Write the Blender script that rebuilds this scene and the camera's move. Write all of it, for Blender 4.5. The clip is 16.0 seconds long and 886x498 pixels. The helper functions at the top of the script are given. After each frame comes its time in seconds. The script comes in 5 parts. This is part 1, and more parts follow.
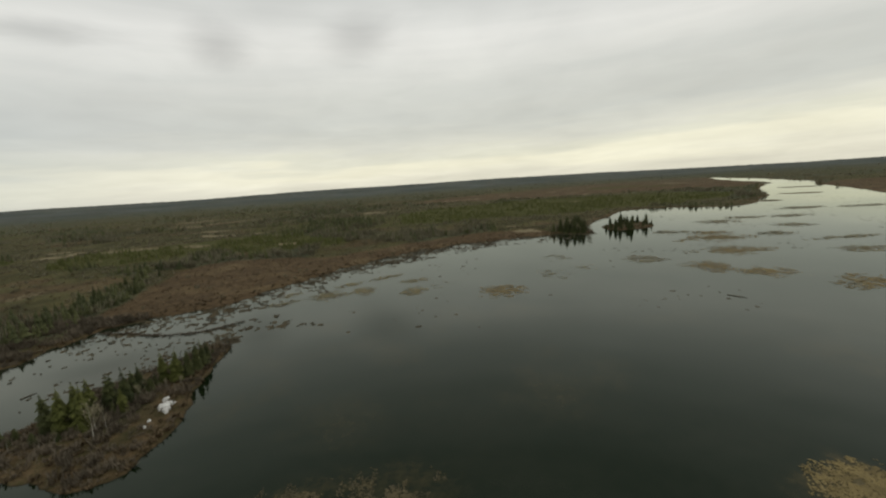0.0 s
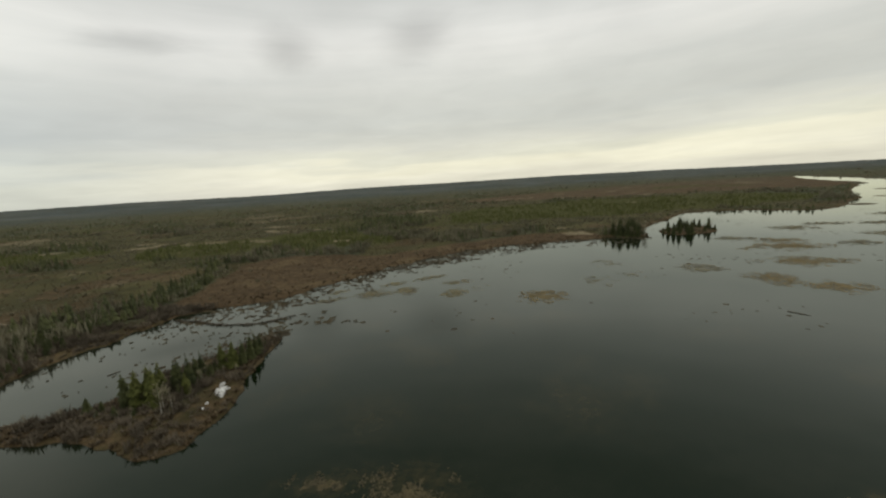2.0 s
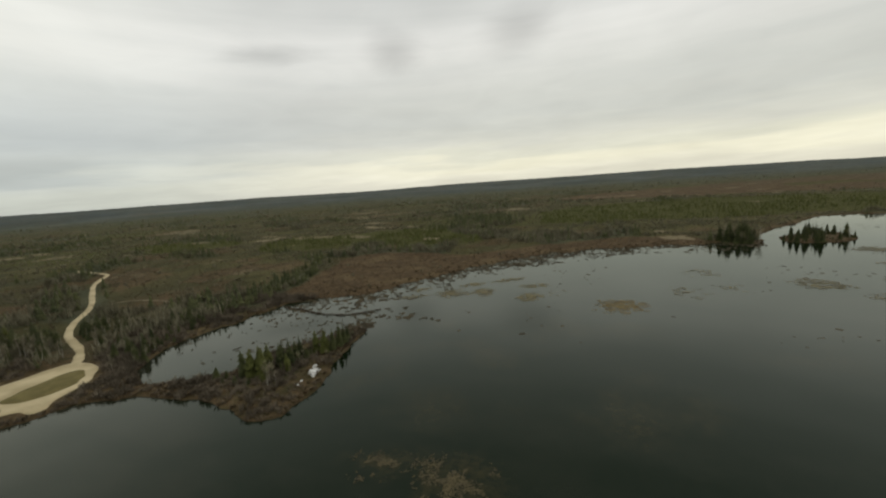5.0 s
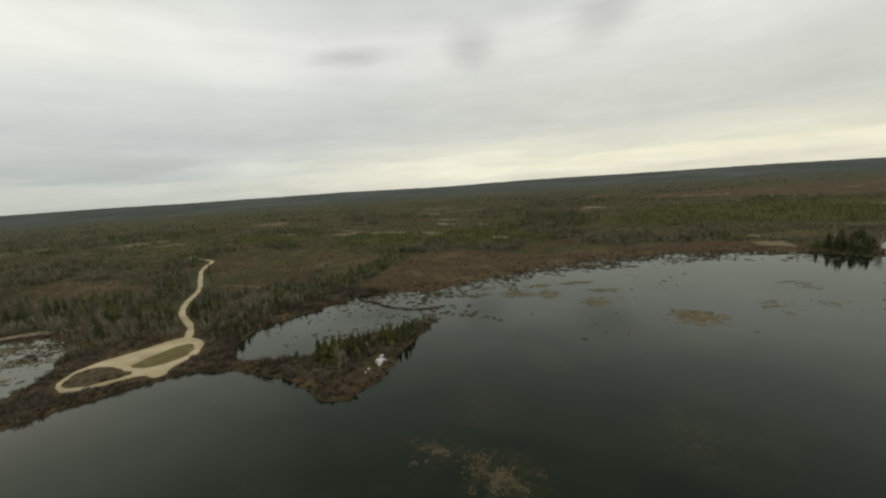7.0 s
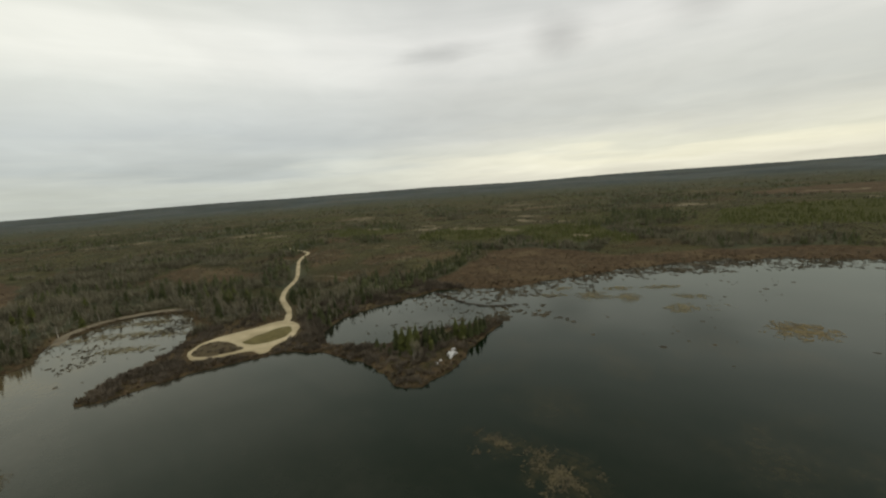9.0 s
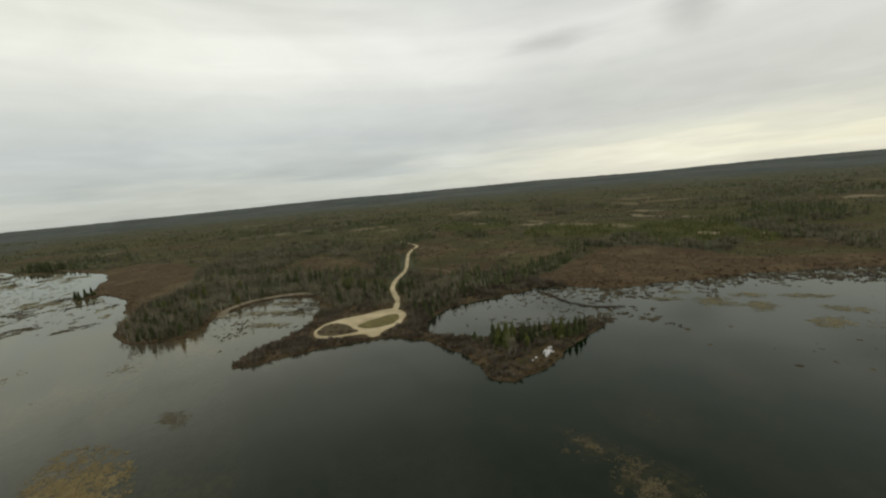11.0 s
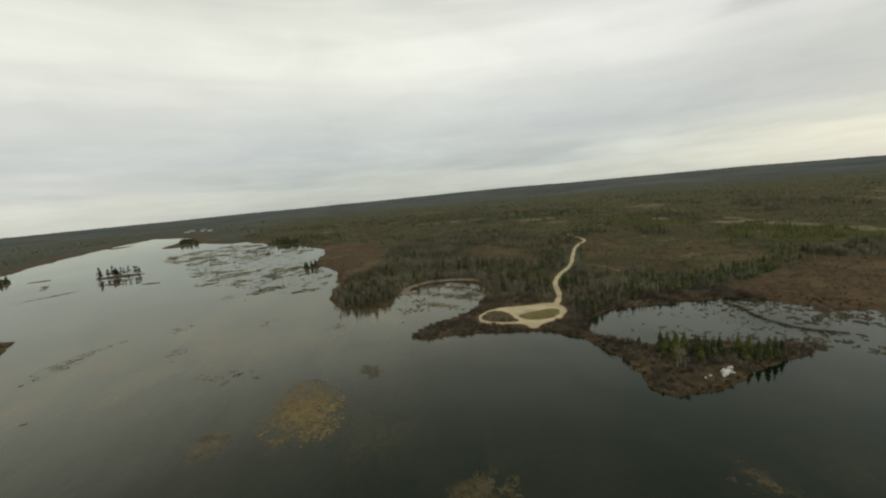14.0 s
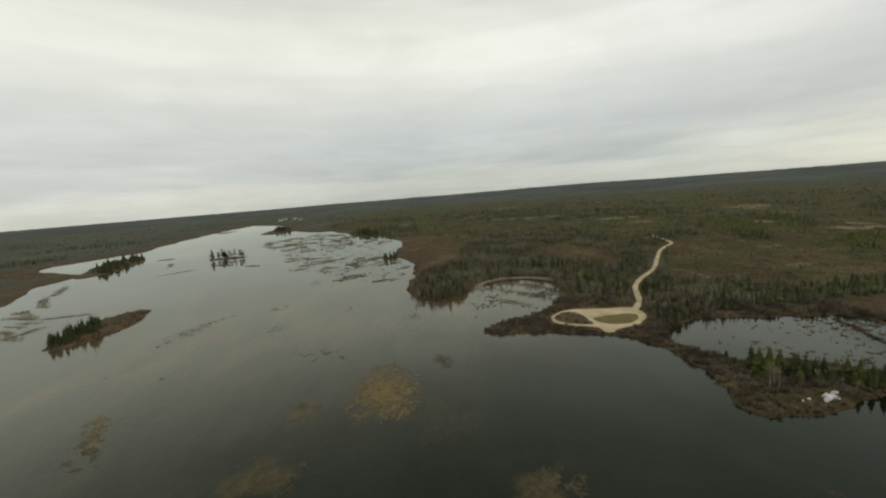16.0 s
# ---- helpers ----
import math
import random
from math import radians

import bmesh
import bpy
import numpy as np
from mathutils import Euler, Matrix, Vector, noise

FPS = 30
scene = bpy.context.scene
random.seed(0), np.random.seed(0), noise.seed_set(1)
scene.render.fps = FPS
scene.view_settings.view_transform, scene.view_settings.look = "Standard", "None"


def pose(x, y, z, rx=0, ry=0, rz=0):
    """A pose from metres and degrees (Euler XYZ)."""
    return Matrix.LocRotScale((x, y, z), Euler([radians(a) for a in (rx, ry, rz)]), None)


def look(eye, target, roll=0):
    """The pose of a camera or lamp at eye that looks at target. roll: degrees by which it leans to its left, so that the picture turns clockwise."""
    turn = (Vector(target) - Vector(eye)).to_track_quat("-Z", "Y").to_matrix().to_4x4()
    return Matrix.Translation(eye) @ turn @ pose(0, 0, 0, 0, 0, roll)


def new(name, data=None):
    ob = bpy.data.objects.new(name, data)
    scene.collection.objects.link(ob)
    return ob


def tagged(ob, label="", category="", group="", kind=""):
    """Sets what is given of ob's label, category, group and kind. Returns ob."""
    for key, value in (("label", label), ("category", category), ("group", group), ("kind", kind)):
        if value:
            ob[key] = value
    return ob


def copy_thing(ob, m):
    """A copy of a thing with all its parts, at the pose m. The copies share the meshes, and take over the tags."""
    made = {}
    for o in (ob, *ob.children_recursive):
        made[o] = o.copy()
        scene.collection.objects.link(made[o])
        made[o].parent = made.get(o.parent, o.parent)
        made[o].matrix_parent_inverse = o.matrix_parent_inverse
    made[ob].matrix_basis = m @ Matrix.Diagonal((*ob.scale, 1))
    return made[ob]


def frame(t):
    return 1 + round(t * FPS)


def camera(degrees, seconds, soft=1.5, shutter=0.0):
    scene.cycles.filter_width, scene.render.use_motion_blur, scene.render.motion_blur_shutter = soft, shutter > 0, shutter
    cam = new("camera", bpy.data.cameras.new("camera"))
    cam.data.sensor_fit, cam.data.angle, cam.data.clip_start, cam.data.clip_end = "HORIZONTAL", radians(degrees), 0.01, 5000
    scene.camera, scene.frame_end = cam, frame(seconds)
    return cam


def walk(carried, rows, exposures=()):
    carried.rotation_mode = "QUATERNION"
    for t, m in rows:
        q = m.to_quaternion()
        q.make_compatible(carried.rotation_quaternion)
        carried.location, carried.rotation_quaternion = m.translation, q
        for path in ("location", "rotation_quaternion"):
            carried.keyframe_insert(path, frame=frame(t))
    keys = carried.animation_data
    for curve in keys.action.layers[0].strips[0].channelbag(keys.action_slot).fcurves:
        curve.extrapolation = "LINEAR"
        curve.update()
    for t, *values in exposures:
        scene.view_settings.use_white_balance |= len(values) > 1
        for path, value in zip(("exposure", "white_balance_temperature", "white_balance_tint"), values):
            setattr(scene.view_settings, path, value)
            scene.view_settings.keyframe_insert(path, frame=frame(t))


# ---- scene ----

cam = camera(94.6, 16.0, soft=2.2)
PATH = [
    (0, (-0.05, 0.58, 41.70), (0.32, 49.95, 33.78), -4.06),
    (0.5, (1.11, 0.13, 42.20), (-0.23, 49.49, 34.33), -3.99),
    (1, (2.36, -0.44, 42.78), (-0.42, 48.86, 34.92), -3.90),
    (1.5, (3.61, -0.99, 43.41), (-0.65, 48.21, 35.56), -3.88),
    (2, (5.02, -1.60, 44.09), (-1.12, 47.40, 36.27), -3.83),
    (2.5, (6.63, -2.38, 44.80), (-1.09, 46.39, 37.01), -3.88),
    (3, (8.28, -3.19, 45.45), (-2.01, 45.13, 37.74), -4.10),
    (3.5, (9.90, -3.99, 46.14), (-1.90, 43.99, 38.47), -4.04),
    (4, (11.37, -4.79, 46.84), (-1.97, 42.79, 39.18), -4.09),
    (6.5, (16.39, -7.88, 49.40), (-6.98, 35.69, 41.89), -3.97),
    (7, (17.51, -8.39, 49.96), (-7.66, 34.16, 42.45), -3.92),
    (7.5, (18.66, -9.07, 50.50), (-8.79, 32.04, 43.01), -3.99),
    (8, (19.87, -9.77, 51.02), (-9.49, 30.02, 43.57), -3.96),
    (8.5, (21.01, -10.25, 51.44), (-10.14, 28.15, 44.00), -4.07),
    (11, (26.66, -11.04, 53.15), (-14.85, 15.90, 46.04), -5.24),
    (11.5, (27.90, -11.38, 53.69), (-15.52, 12.40, 46.70), -5.40),
    (12, (29.15, -11.83, 54.25), (-15.76, 9.02, 47.34), -5.44),
    (12.5, (30.46, -12.29, 54.83), (-15.77, 5.50, 47.97), -5.37),
    (13, (31.84, -12.69, 55.42), (-15.51, 1.87, 48.67), -5.26),
    (13.5, (33.16, -13.09, 56.00), (-15.13, -1.99, 49.31), -5.23),
    (14, (34.46, -13.52, 56.56), (-14.37, -5.08, 49.90), -5.09),
    (14.5, (35.78, -13.94, 57.12), (-13.41, -8.05, 50.46), -4.88),
    (15, (37.06, -14.38, 57.66), (-12.40, -11.32, 51.02), -4.73),
    (15.5, (38.20, -14.71, 58.13), (-11.34, -13.98, 51.48), -4.49),
    (16, (39.23, -14.84, 58.56), (-10.32, -15.32, 51.89), -4.14),
]

walk(cam, [(t, look(eye, target, roll)) for t, eye, target, roll in PATH], [(0.0, 0.0), (16.0, 0.0)])


# ---- node helpers ----
def node(nt, kind, links=None, **props):
    """A node with its properties set and its inputs linked or filled."""
    n = nt.nodes.new(kind)
    if "operation" in props:
        n.operation = props["operation"]
    if "interpolation_type" in props:
        n.interpolation_type = props["interpolation_type"]
    if "data_type" in props:
        n.data_type, n.blend_type = props["data_type"], props["blend_type"]
    if "attribute_name" in props:
        n.attribute_name = props["attribute_name"]
    if "sky_type" in props:
        n.sky_type, n.sun_disc = props["sky_type"], props["sun_disc"]
        n.sun_elevation, n.sun_rotation = props["sun_elevation"], props["sun_rotation"]
    for key, value in (links or {}).items():
        if isinstance(value, bpy.types.NodeSocket):
            nt.links.new(value, n.inputs[key])
        else:
            n.inputs[key].default_value = value
    return n


def calc(nt, op, a, b=0.0, c=0.0):
    return node(nt, "ShaderNodeMath", {0: a, 1: b, 2: c}, operation=op).outputs[0]


def remap(nt, value, a, b, c, d, smooth=True):
    kind = "SMOOTHSTEP" if smooth else "LINEAR"
    return node(nt, "ShaderNodeMapRange", {"Value": value, "From Min": a, "From Max": b, "To Min": c, "To Max": d}, interpolation_type=kind).outputs[0]


def blend(nt, fac, a, b, how="MIX"):
    return node(nt, "ShaderNodeMix", {0: fac, 6: a, 7: b}, data_type="RGBA", blend_type=how).outputs[2]


def cloudy(nt, where, scale, detail=4.0, rough=0.55, distortion=0.0):
    return node(nt, "ShaderNodeTexNoise", {"Vector": where, "Scale": scale, "Detail": detail, "Roughness": rough, "Distortion": distortion}).outputs[0]


def ramp(nt, fac, stops):
    n = node(nt, "ShaderNodeValToRGB", {"Fac": fac})
    els = n.color_ramp.elements
    while len(els) < len(stops):
        els.new(0.5)
    for e, (at, col) in zip(els, stops):
        e.position, e.color = at, (*col, 1)
    return n.outputs[0]


# ---- sky and sun ----
SUN_AZIMUTH, SUN_HEIGHT = 20.0, 68.0   # degrees clockwise from +y, and above the horizon


def build_sky():
    world = bpy.data.worlds.new("overcast_sky")
    scene.world = world
    world.use_nodes = True
    nt = world.node_tree
    nt.nodes.clear()
    way = node(nt, "ShaderNodeTexCoord").outputs["Generated"]
    xyz = node(nt, "ShaderNodeSeparateXYZ", {0: way})
    x, y, z = xyz.outputs
    high = calc(nt, "MAXIMUM", z, 0.0)
    den = calc(nt, "ADD", high, 0.12)
    u, v = calc(nt, "DIVIDE", x, den), calc(nt, "DIVIDE", y, den)
    plane = node(nt, "ShaderNodeCombineXYZ", {0: u, 1: v, 2: 0.0}).outputs[0]
    broad = cloudy(nt, plane, 0.55, 4.0, 0.5, 0.4)
    fine = cloudy(nt, plane, 2.2, 5.0, 0.55, 0.6)
    # long flat streaks low over the horizon
    around = node(nt, "ShaderNodeCombineXYZ", {0: calc(nt, "MULTIPLY", x, 1.3), 1: calc(nt, "MULTIPLY", y, 1.3), 2: calc(nt, "MULTIPLY", high, 15.0)}).outputs[0]
    streak = cloudy(nt, around, 1.6, 4.0, 0.5, 0.2)
    level = calc(nt, "ADD", high, calc(nt, "MULTIPLY", calc(nt, "SUBTRACT", streak, 0.5), 0.13))
    base = ramp(nt, calc(nt, "DIVIDE", level, 0.6), [
        (0.0, (0.75, 0.745, 0.67)), (0.045, (0.83, 0.825, 0.73)), (0.085, (0.80, 0.80, 0.73)), (0.11, (0.69, 0.705, 0.67)), (0.15, (0.70, 0.71, 0.67)), (0.22, (0.615, 0.635, 0.62)),
        (0.34, (0.66, 0.675, 0.65)), (0.50, (0.79, 0.79, 0.755)), (0.75, (0.57, 0.585, 0.555)), (1.0, (0.39, 0.405, 0.385))])
    shade = calc(nt, "ADD", 1.0, calc(nt, "MULTIPLY", calc(nt, "SUBTRACT", broad, 0.5), 0.40))
    shade = calc(nt, "MULTIPLY", shade, calc(nt, "ADD", 1.0, calc(nt, "MULTIPLY", calc(nt, "SUBTRACT", fine, 0.5), 0.16)))
    # a few darker scraps of low cloud
    for cu, cv, wide, turn, slim, deep in ((-1.52, 1.76, 0.36, 0.55, 5.0, 0.20), (-0.98, 2.09, 0.44, 2.0, 4.5, 0.24), (-0.33, 2.16, 0.46, 1.9, 4.0, 0.22), (-2.11, -0.2, 0.5, 1.4, 2.5, 0.08)):
        off_u, off_v = calc(nt, "SUBTRACT", u, cu), calc(nt, "SUBTRACT", v, cv)
        a = calc(nt, "ADD", calc(nt, "MULTIPLY", off_u, math.cos(turn)), calc(nt, "MULTIPLY", off_v, math.sin(turn)))
        b = calc(nt, "SUBTRACT", calc(nt, "MULTIPLY", off_v, math.cos(turn)), calc(nt, "MULTIPLY", off_u, math.sin(turn)))
        far = calc(nt, "SQRT", calc(nt, "ADD", calc(nt, "MULTIPLY", a, a), calc(nt, "MULTIPLY", calc(nt, "MULTIPLY", b, b), slim)))
        far = calc(nt, "ADD", far, calc(nt, "MULTIPLY", calc(nt, "SUBTRACT", fine, 0.5), 0.30))
        shade = calc(nt, "MULTIPLY", shade, calc(nt, "SUBTRACT", 1.0, remap(nt, far, 0.0, wide, deep, 0.0)))
    grey = node(nt, "ShaderNodeCombineXYZ", {0: shade, 1: shade, 2: shade}).outputs[0]
    tone = blend(nt, 1.0, base, grey, "MULTIPLY")
    a = radians(SUN_AZIMUTH)
    toward = calc(nt, "ADD", calc(nt, "MULTIPLY", x, math.sin(a)), calc(nt, "MULTIPLY", y, math.cos(a)))
    glow = calc(nt, "MULTIPLY", remap(nt, toward, -0.1, 1.0, 0.0, 1.0), remap(nt, high, 0.03, 0.42, 1.0, 0.12))
    tone = blend(nt, glow, tone, blend(nt, 1.0, tone, (1.03, 1.00, 0.905, 1), "MULTIPLY"))
    cool = calc(nt, "MULTIPLY", remap(nt, toward, 0.6, -0.4, 0.0, 1.0), remap(nt, high, 0.02, 0.3, 0.0, 1.0))
    tone = blend(nt, cool, tone, blend(nt, 1.0, tone, (1.16, 1.16, 1.09, 1), "MULTIPLY"))
    band = calc(nt, "MULTIPLY", remap(nt, level, 0.02, 0.05, 0.0, 1.0), remap(nt, level, 0.065, 0.10, 1.0, 0.0))
    band = calc(nt, "MULTIPLY", band, remap(nt, toward, 0.1, 0.9, 0.0, 1.0))
    tone = blend(nt, band, tone, blend(nt, 1.0, tone, (1.07, 1.06, 1.00, 1), "MULTIPLY"))
    dull = calc(nt, "MULTIPLY", remap(nt, toward, 0.7, -0.3, 0.0, 1.0), remap(nt, high, 0.0, 0.16, 1.0, 0.0))
    tone = blend(nt, dull, tone, blend(nt, 1.0, tone, (0.80, 0.815, 0.81, 1), "MULTIPLY"))
    west = calc(nt, "SUBTRACT", calc(nt, "MULTIPLY", y, math.cos(radians(-78))), calc(nt, "MULTIPLY", x, -math.sin(radians(-78))))
    bank = calc(nt, "MULTIPLY", remap(nt, west, 0.72, 0.97, 0.0, 1.0), remap(nt, high, 0.05, 0.26, 1.0, 0.0))       # a greyer bank of cloud low in the west
    tone = blend(nt, bank, tone, blend(nt, 1.0, tone, (0.82, 0.85, 0.865, 1), "MULTIPLY"))
    sky = node(nt, "ShaderNodeTexSky", sky_type="NISHITA", sun_disc=False, sun_elevation=radians(SUN_HEIGHT), sun_rotation=radians(SUN_AZIMUTH))
    clear = node(nt, "ShaderNodeBackground", {"Color": sky.outputs[0], "Strength": 0.1})
    cover = node(nt, "ShaderNodeBackground", {"Color": tone, "Strength": 1.0})
    both = node(nt, "ShaderNodeMixShader", {0: 0.95, 1: clear.outputs[0], 2: cover.outputs[0]})
    node(nt, "ShaderNodeOutputWorld", {0: both.outputs[0]})


build_sky()
sun_data = bpy.data.lights.new("sun", "SUN")
sun_data.energy, sun_data.angle, sun_data.color = 0.65, radians(20), (1.0, 0.95, 0.86)
sun = new("sun", sun_data)
s_a, s_h = radians(SUN_AZIMUTH), radians(SUN_HEIGHT)
sun.matrix_basis = look((0, 0, 300), (-math.sin(s_a) * math.cos(s_h), -math.cos(s_a) * math.cos(s_h), 300 - math.sin(s_h)))


# ---- materials ----
def material(name):
    m = bpy.data.materials.new(name)
    m.use_nodes = True
    nt = m.node_tree
    nt.nodes.clear()
    return m, nt


def finish(nt, color, rough, bump=None, bump_far=0.3, specular=0.25, metallic=0.0):
    links = {"Base Color": color, "Roughness": rough, "Specular IOR Level": specular, "Metallic": metallic}
    if bump is not None:
        links["Normal"] = node(nt, "ShaderNodeBump", {"Height": bump, "Distance": bump_far, "Strength": 0.7}).outputs[0]
    bsdf = node(nt, "ShaderNodeBsdfPrincipled", links)
    node(nt, "ShaderNodeOutputMaterial", {0: bsdf.outputs[0]})


def plant_material(name, dark, light, scale=0.35, rough=0.75, specular=0.12):
    """Foliage, bark or twigs: varied from piece to piece, from thing to thing and along the surface."""
    m, nt = material(name)
    where = node(nt, "ShaderNodeNewGeometry")
    island = where.outputs["Random Per Island"]
    thing = node(nt, "ShaderNodeObjectInfo").outputs["Random"]
    n = cloudy(nt, where.outputs["Position"], scale, 3.0)
    patch = remap(nt, n, 0.34, 0.66, 0.0, 1.0)
    fac = calc(nt, "ADD", calc(nt, "MULTIPLY", island, 0.28), calc(nt, "ADD", calc(nt, "MULTIPLY", thing, 0.22), calc(nt, "MULTIPLY", patch, 0.50)))
    finish(nt, blend(nt, fac, (*dark, 1), (*light, 1)), rough, specular=specular)
    return m


def speckled_material(name, dark, light, big, small, rough=0.85, bump_far=0.05, specular=0.2):
    """A loose or weathered surface, with stains and grain."""
    m, nt = material(name)
    where = node(nt, "ShaderNodeNewGeometry").outputs["Position"]
    a, b = cloudy(nt, where, big, 4.0), cloudy(nt, where, small, 5.0, 0.65)
    fac = calc(nt, "ADD", calc(nt, "MULTIPLY", remap(nt, a, 0.3, 0.7, 0.0, 1.0), 0.6), calc(nt, "MULTIPLY", b, 0.4))
    finish(nt, blend(nt, fac, (*dark, 1), (*light, 1)), rough, b, bump_far, specular)
    return m


def ground_material():
    m, nt = material("bog_ground")
    where = node(nt, "ShaderNodeNewGeometry").outputs["Position"]
    cover = node(nt, "ShaderNodeSeparateColor", {0: node(nt, "ShaderNodeAttribute", attribute_name="cover").outputs["Color"]})
    marsh, olive, pale = cover.outputs
    woods = node(nt, "ShaderNodeAttribute", attribute_name="woods").outputs["Fac"]
    broad = cloudy(nt, where, 0.006, 5.0, 0.6, 0.4)
    mid = cloudy(nt, where, 0.035, 5.0, 0.65, 0.3)
    fine = cloudy(nt, where, 0.35, 5.0, 0.7)
    tuft = cloudy(nt, where, 1.6, 3.0, 0.7)
    scrub = blend(nt, remap(nt, mid, 0.38, 0.62, 0.0, 1.0), (0.054, 0.051, 0.022, 1), (0.102, 0.092, 0.040, 1))
    scrub = blend(nt, remap(nt, broad, 0.42, 0.66, 0.0, 0.75), scrub, (0.068, 0.061, 0.030, 1))
    heath = cloudy(nt, where, 0.013, 5.0, 0.6, 0.5)
    scrub = blend(nt, remap(nt, heath, 0.52, 0.64, 0.0, 0.8), scrub, (0.098, 0.066, 0.035, 1))
    red = blend(nt, remap(nt, fine, 0.3, 0.7, 0.0, 1.0), (0.066, 0.045, 0.025, 1), (0.120, 0.083, 0.046, 1))
    red = blend(nt, remap(nt, mid, 0.48, 0.66, 0.0, 0.85), red, (0.148, 0.108, 0.059, 1))
    green = blend(nt, remap(nt, fine, 0.3, 0.7, 0.0, 1.0), (0.054, 0.056, 0.018, 1), (0.092, 0.090, 0.028, 1))
    straw = blend(nt, fine, (0.14, 0.112, 0.066, 1), (0.29, 0.242, 0.152, 1))
    edge = calc(nt, "MULTIPLY", calc(nt, "SUBTRACT", fine, 0.5), 0.6)
    col = blend(nt, remap(nt, calc(nt, "ADD", marsh, edge), 0.35, 0.65, 0.0, 1.0), scrub, red)
    col = blend(nt, remap(nt, calc(nt, "ADD", olive, edge), 0.35, 0.65, 0.0, 1.0), col, green)
    col = blend(nt, remap(nt, calc(nt, "ADD", pale, edge), 0.40, 0.65, 0.0, 1.0), col, straw)
    grain = calc(nt, "ADD", 0.10, calc(nt, "MULTIPLY", calc(nt, "ADD", fine, tuft), 0.85))
    col = blend(nt, 1.0, col, node(nt, "ShaderNodeCombineXYZ", {0: grain, 1: grain, 2: grain}).outputs[0], "MULTIPLY")
    # distance haze painted into the far woods: bluer and paler with the alpha
    haze = node(nt, "ShaderNodeAttribute", attribute_name="cover").outputs["Alpha"]
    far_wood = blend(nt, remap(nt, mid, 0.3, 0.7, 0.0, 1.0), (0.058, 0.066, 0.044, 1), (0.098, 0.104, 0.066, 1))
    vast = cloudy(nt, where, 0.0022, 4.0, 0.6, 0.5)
    hazed_wood = blend(nt, remap(nt, vast, 0.36, 0.64, 0.0, 1.0), (0.058, 0.074, 0.078, 1), (0.108, 0.122, 0.120, 1))
    hazed_wood = blend(nt, remap(nt, vast, 0.60, 0.70, 0.0, 0.7), hazed_wood, (0.125, 0.115, 0.085, 1))
    far_wood = blend(nt, haze, far_wood, hazed_wood)
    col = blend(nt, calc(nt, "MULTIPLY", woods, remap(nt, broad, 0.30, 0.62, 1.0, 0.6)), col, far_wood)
    z = node(nt, "ShaderNodeSeparateXYZ", {0: where}).outputs[2]
    bed = blend(nt, fine, (0.012, 0.011, 0.008, 1), (0.034, 0.028, 0.019, 1))
    col = blend(nt, remap(nt, z, 0.18, -0.05, 0.0, 1.0), col, bed)
    bump = calc(nt, "ADD", calc(nt, "MULTIPLY", fine, 1.2), calc(nt, "MULTIPLY", tuft, 0.4))
    finish(nt, col, 0.95, bump, 1.2, 0.08)
    return m


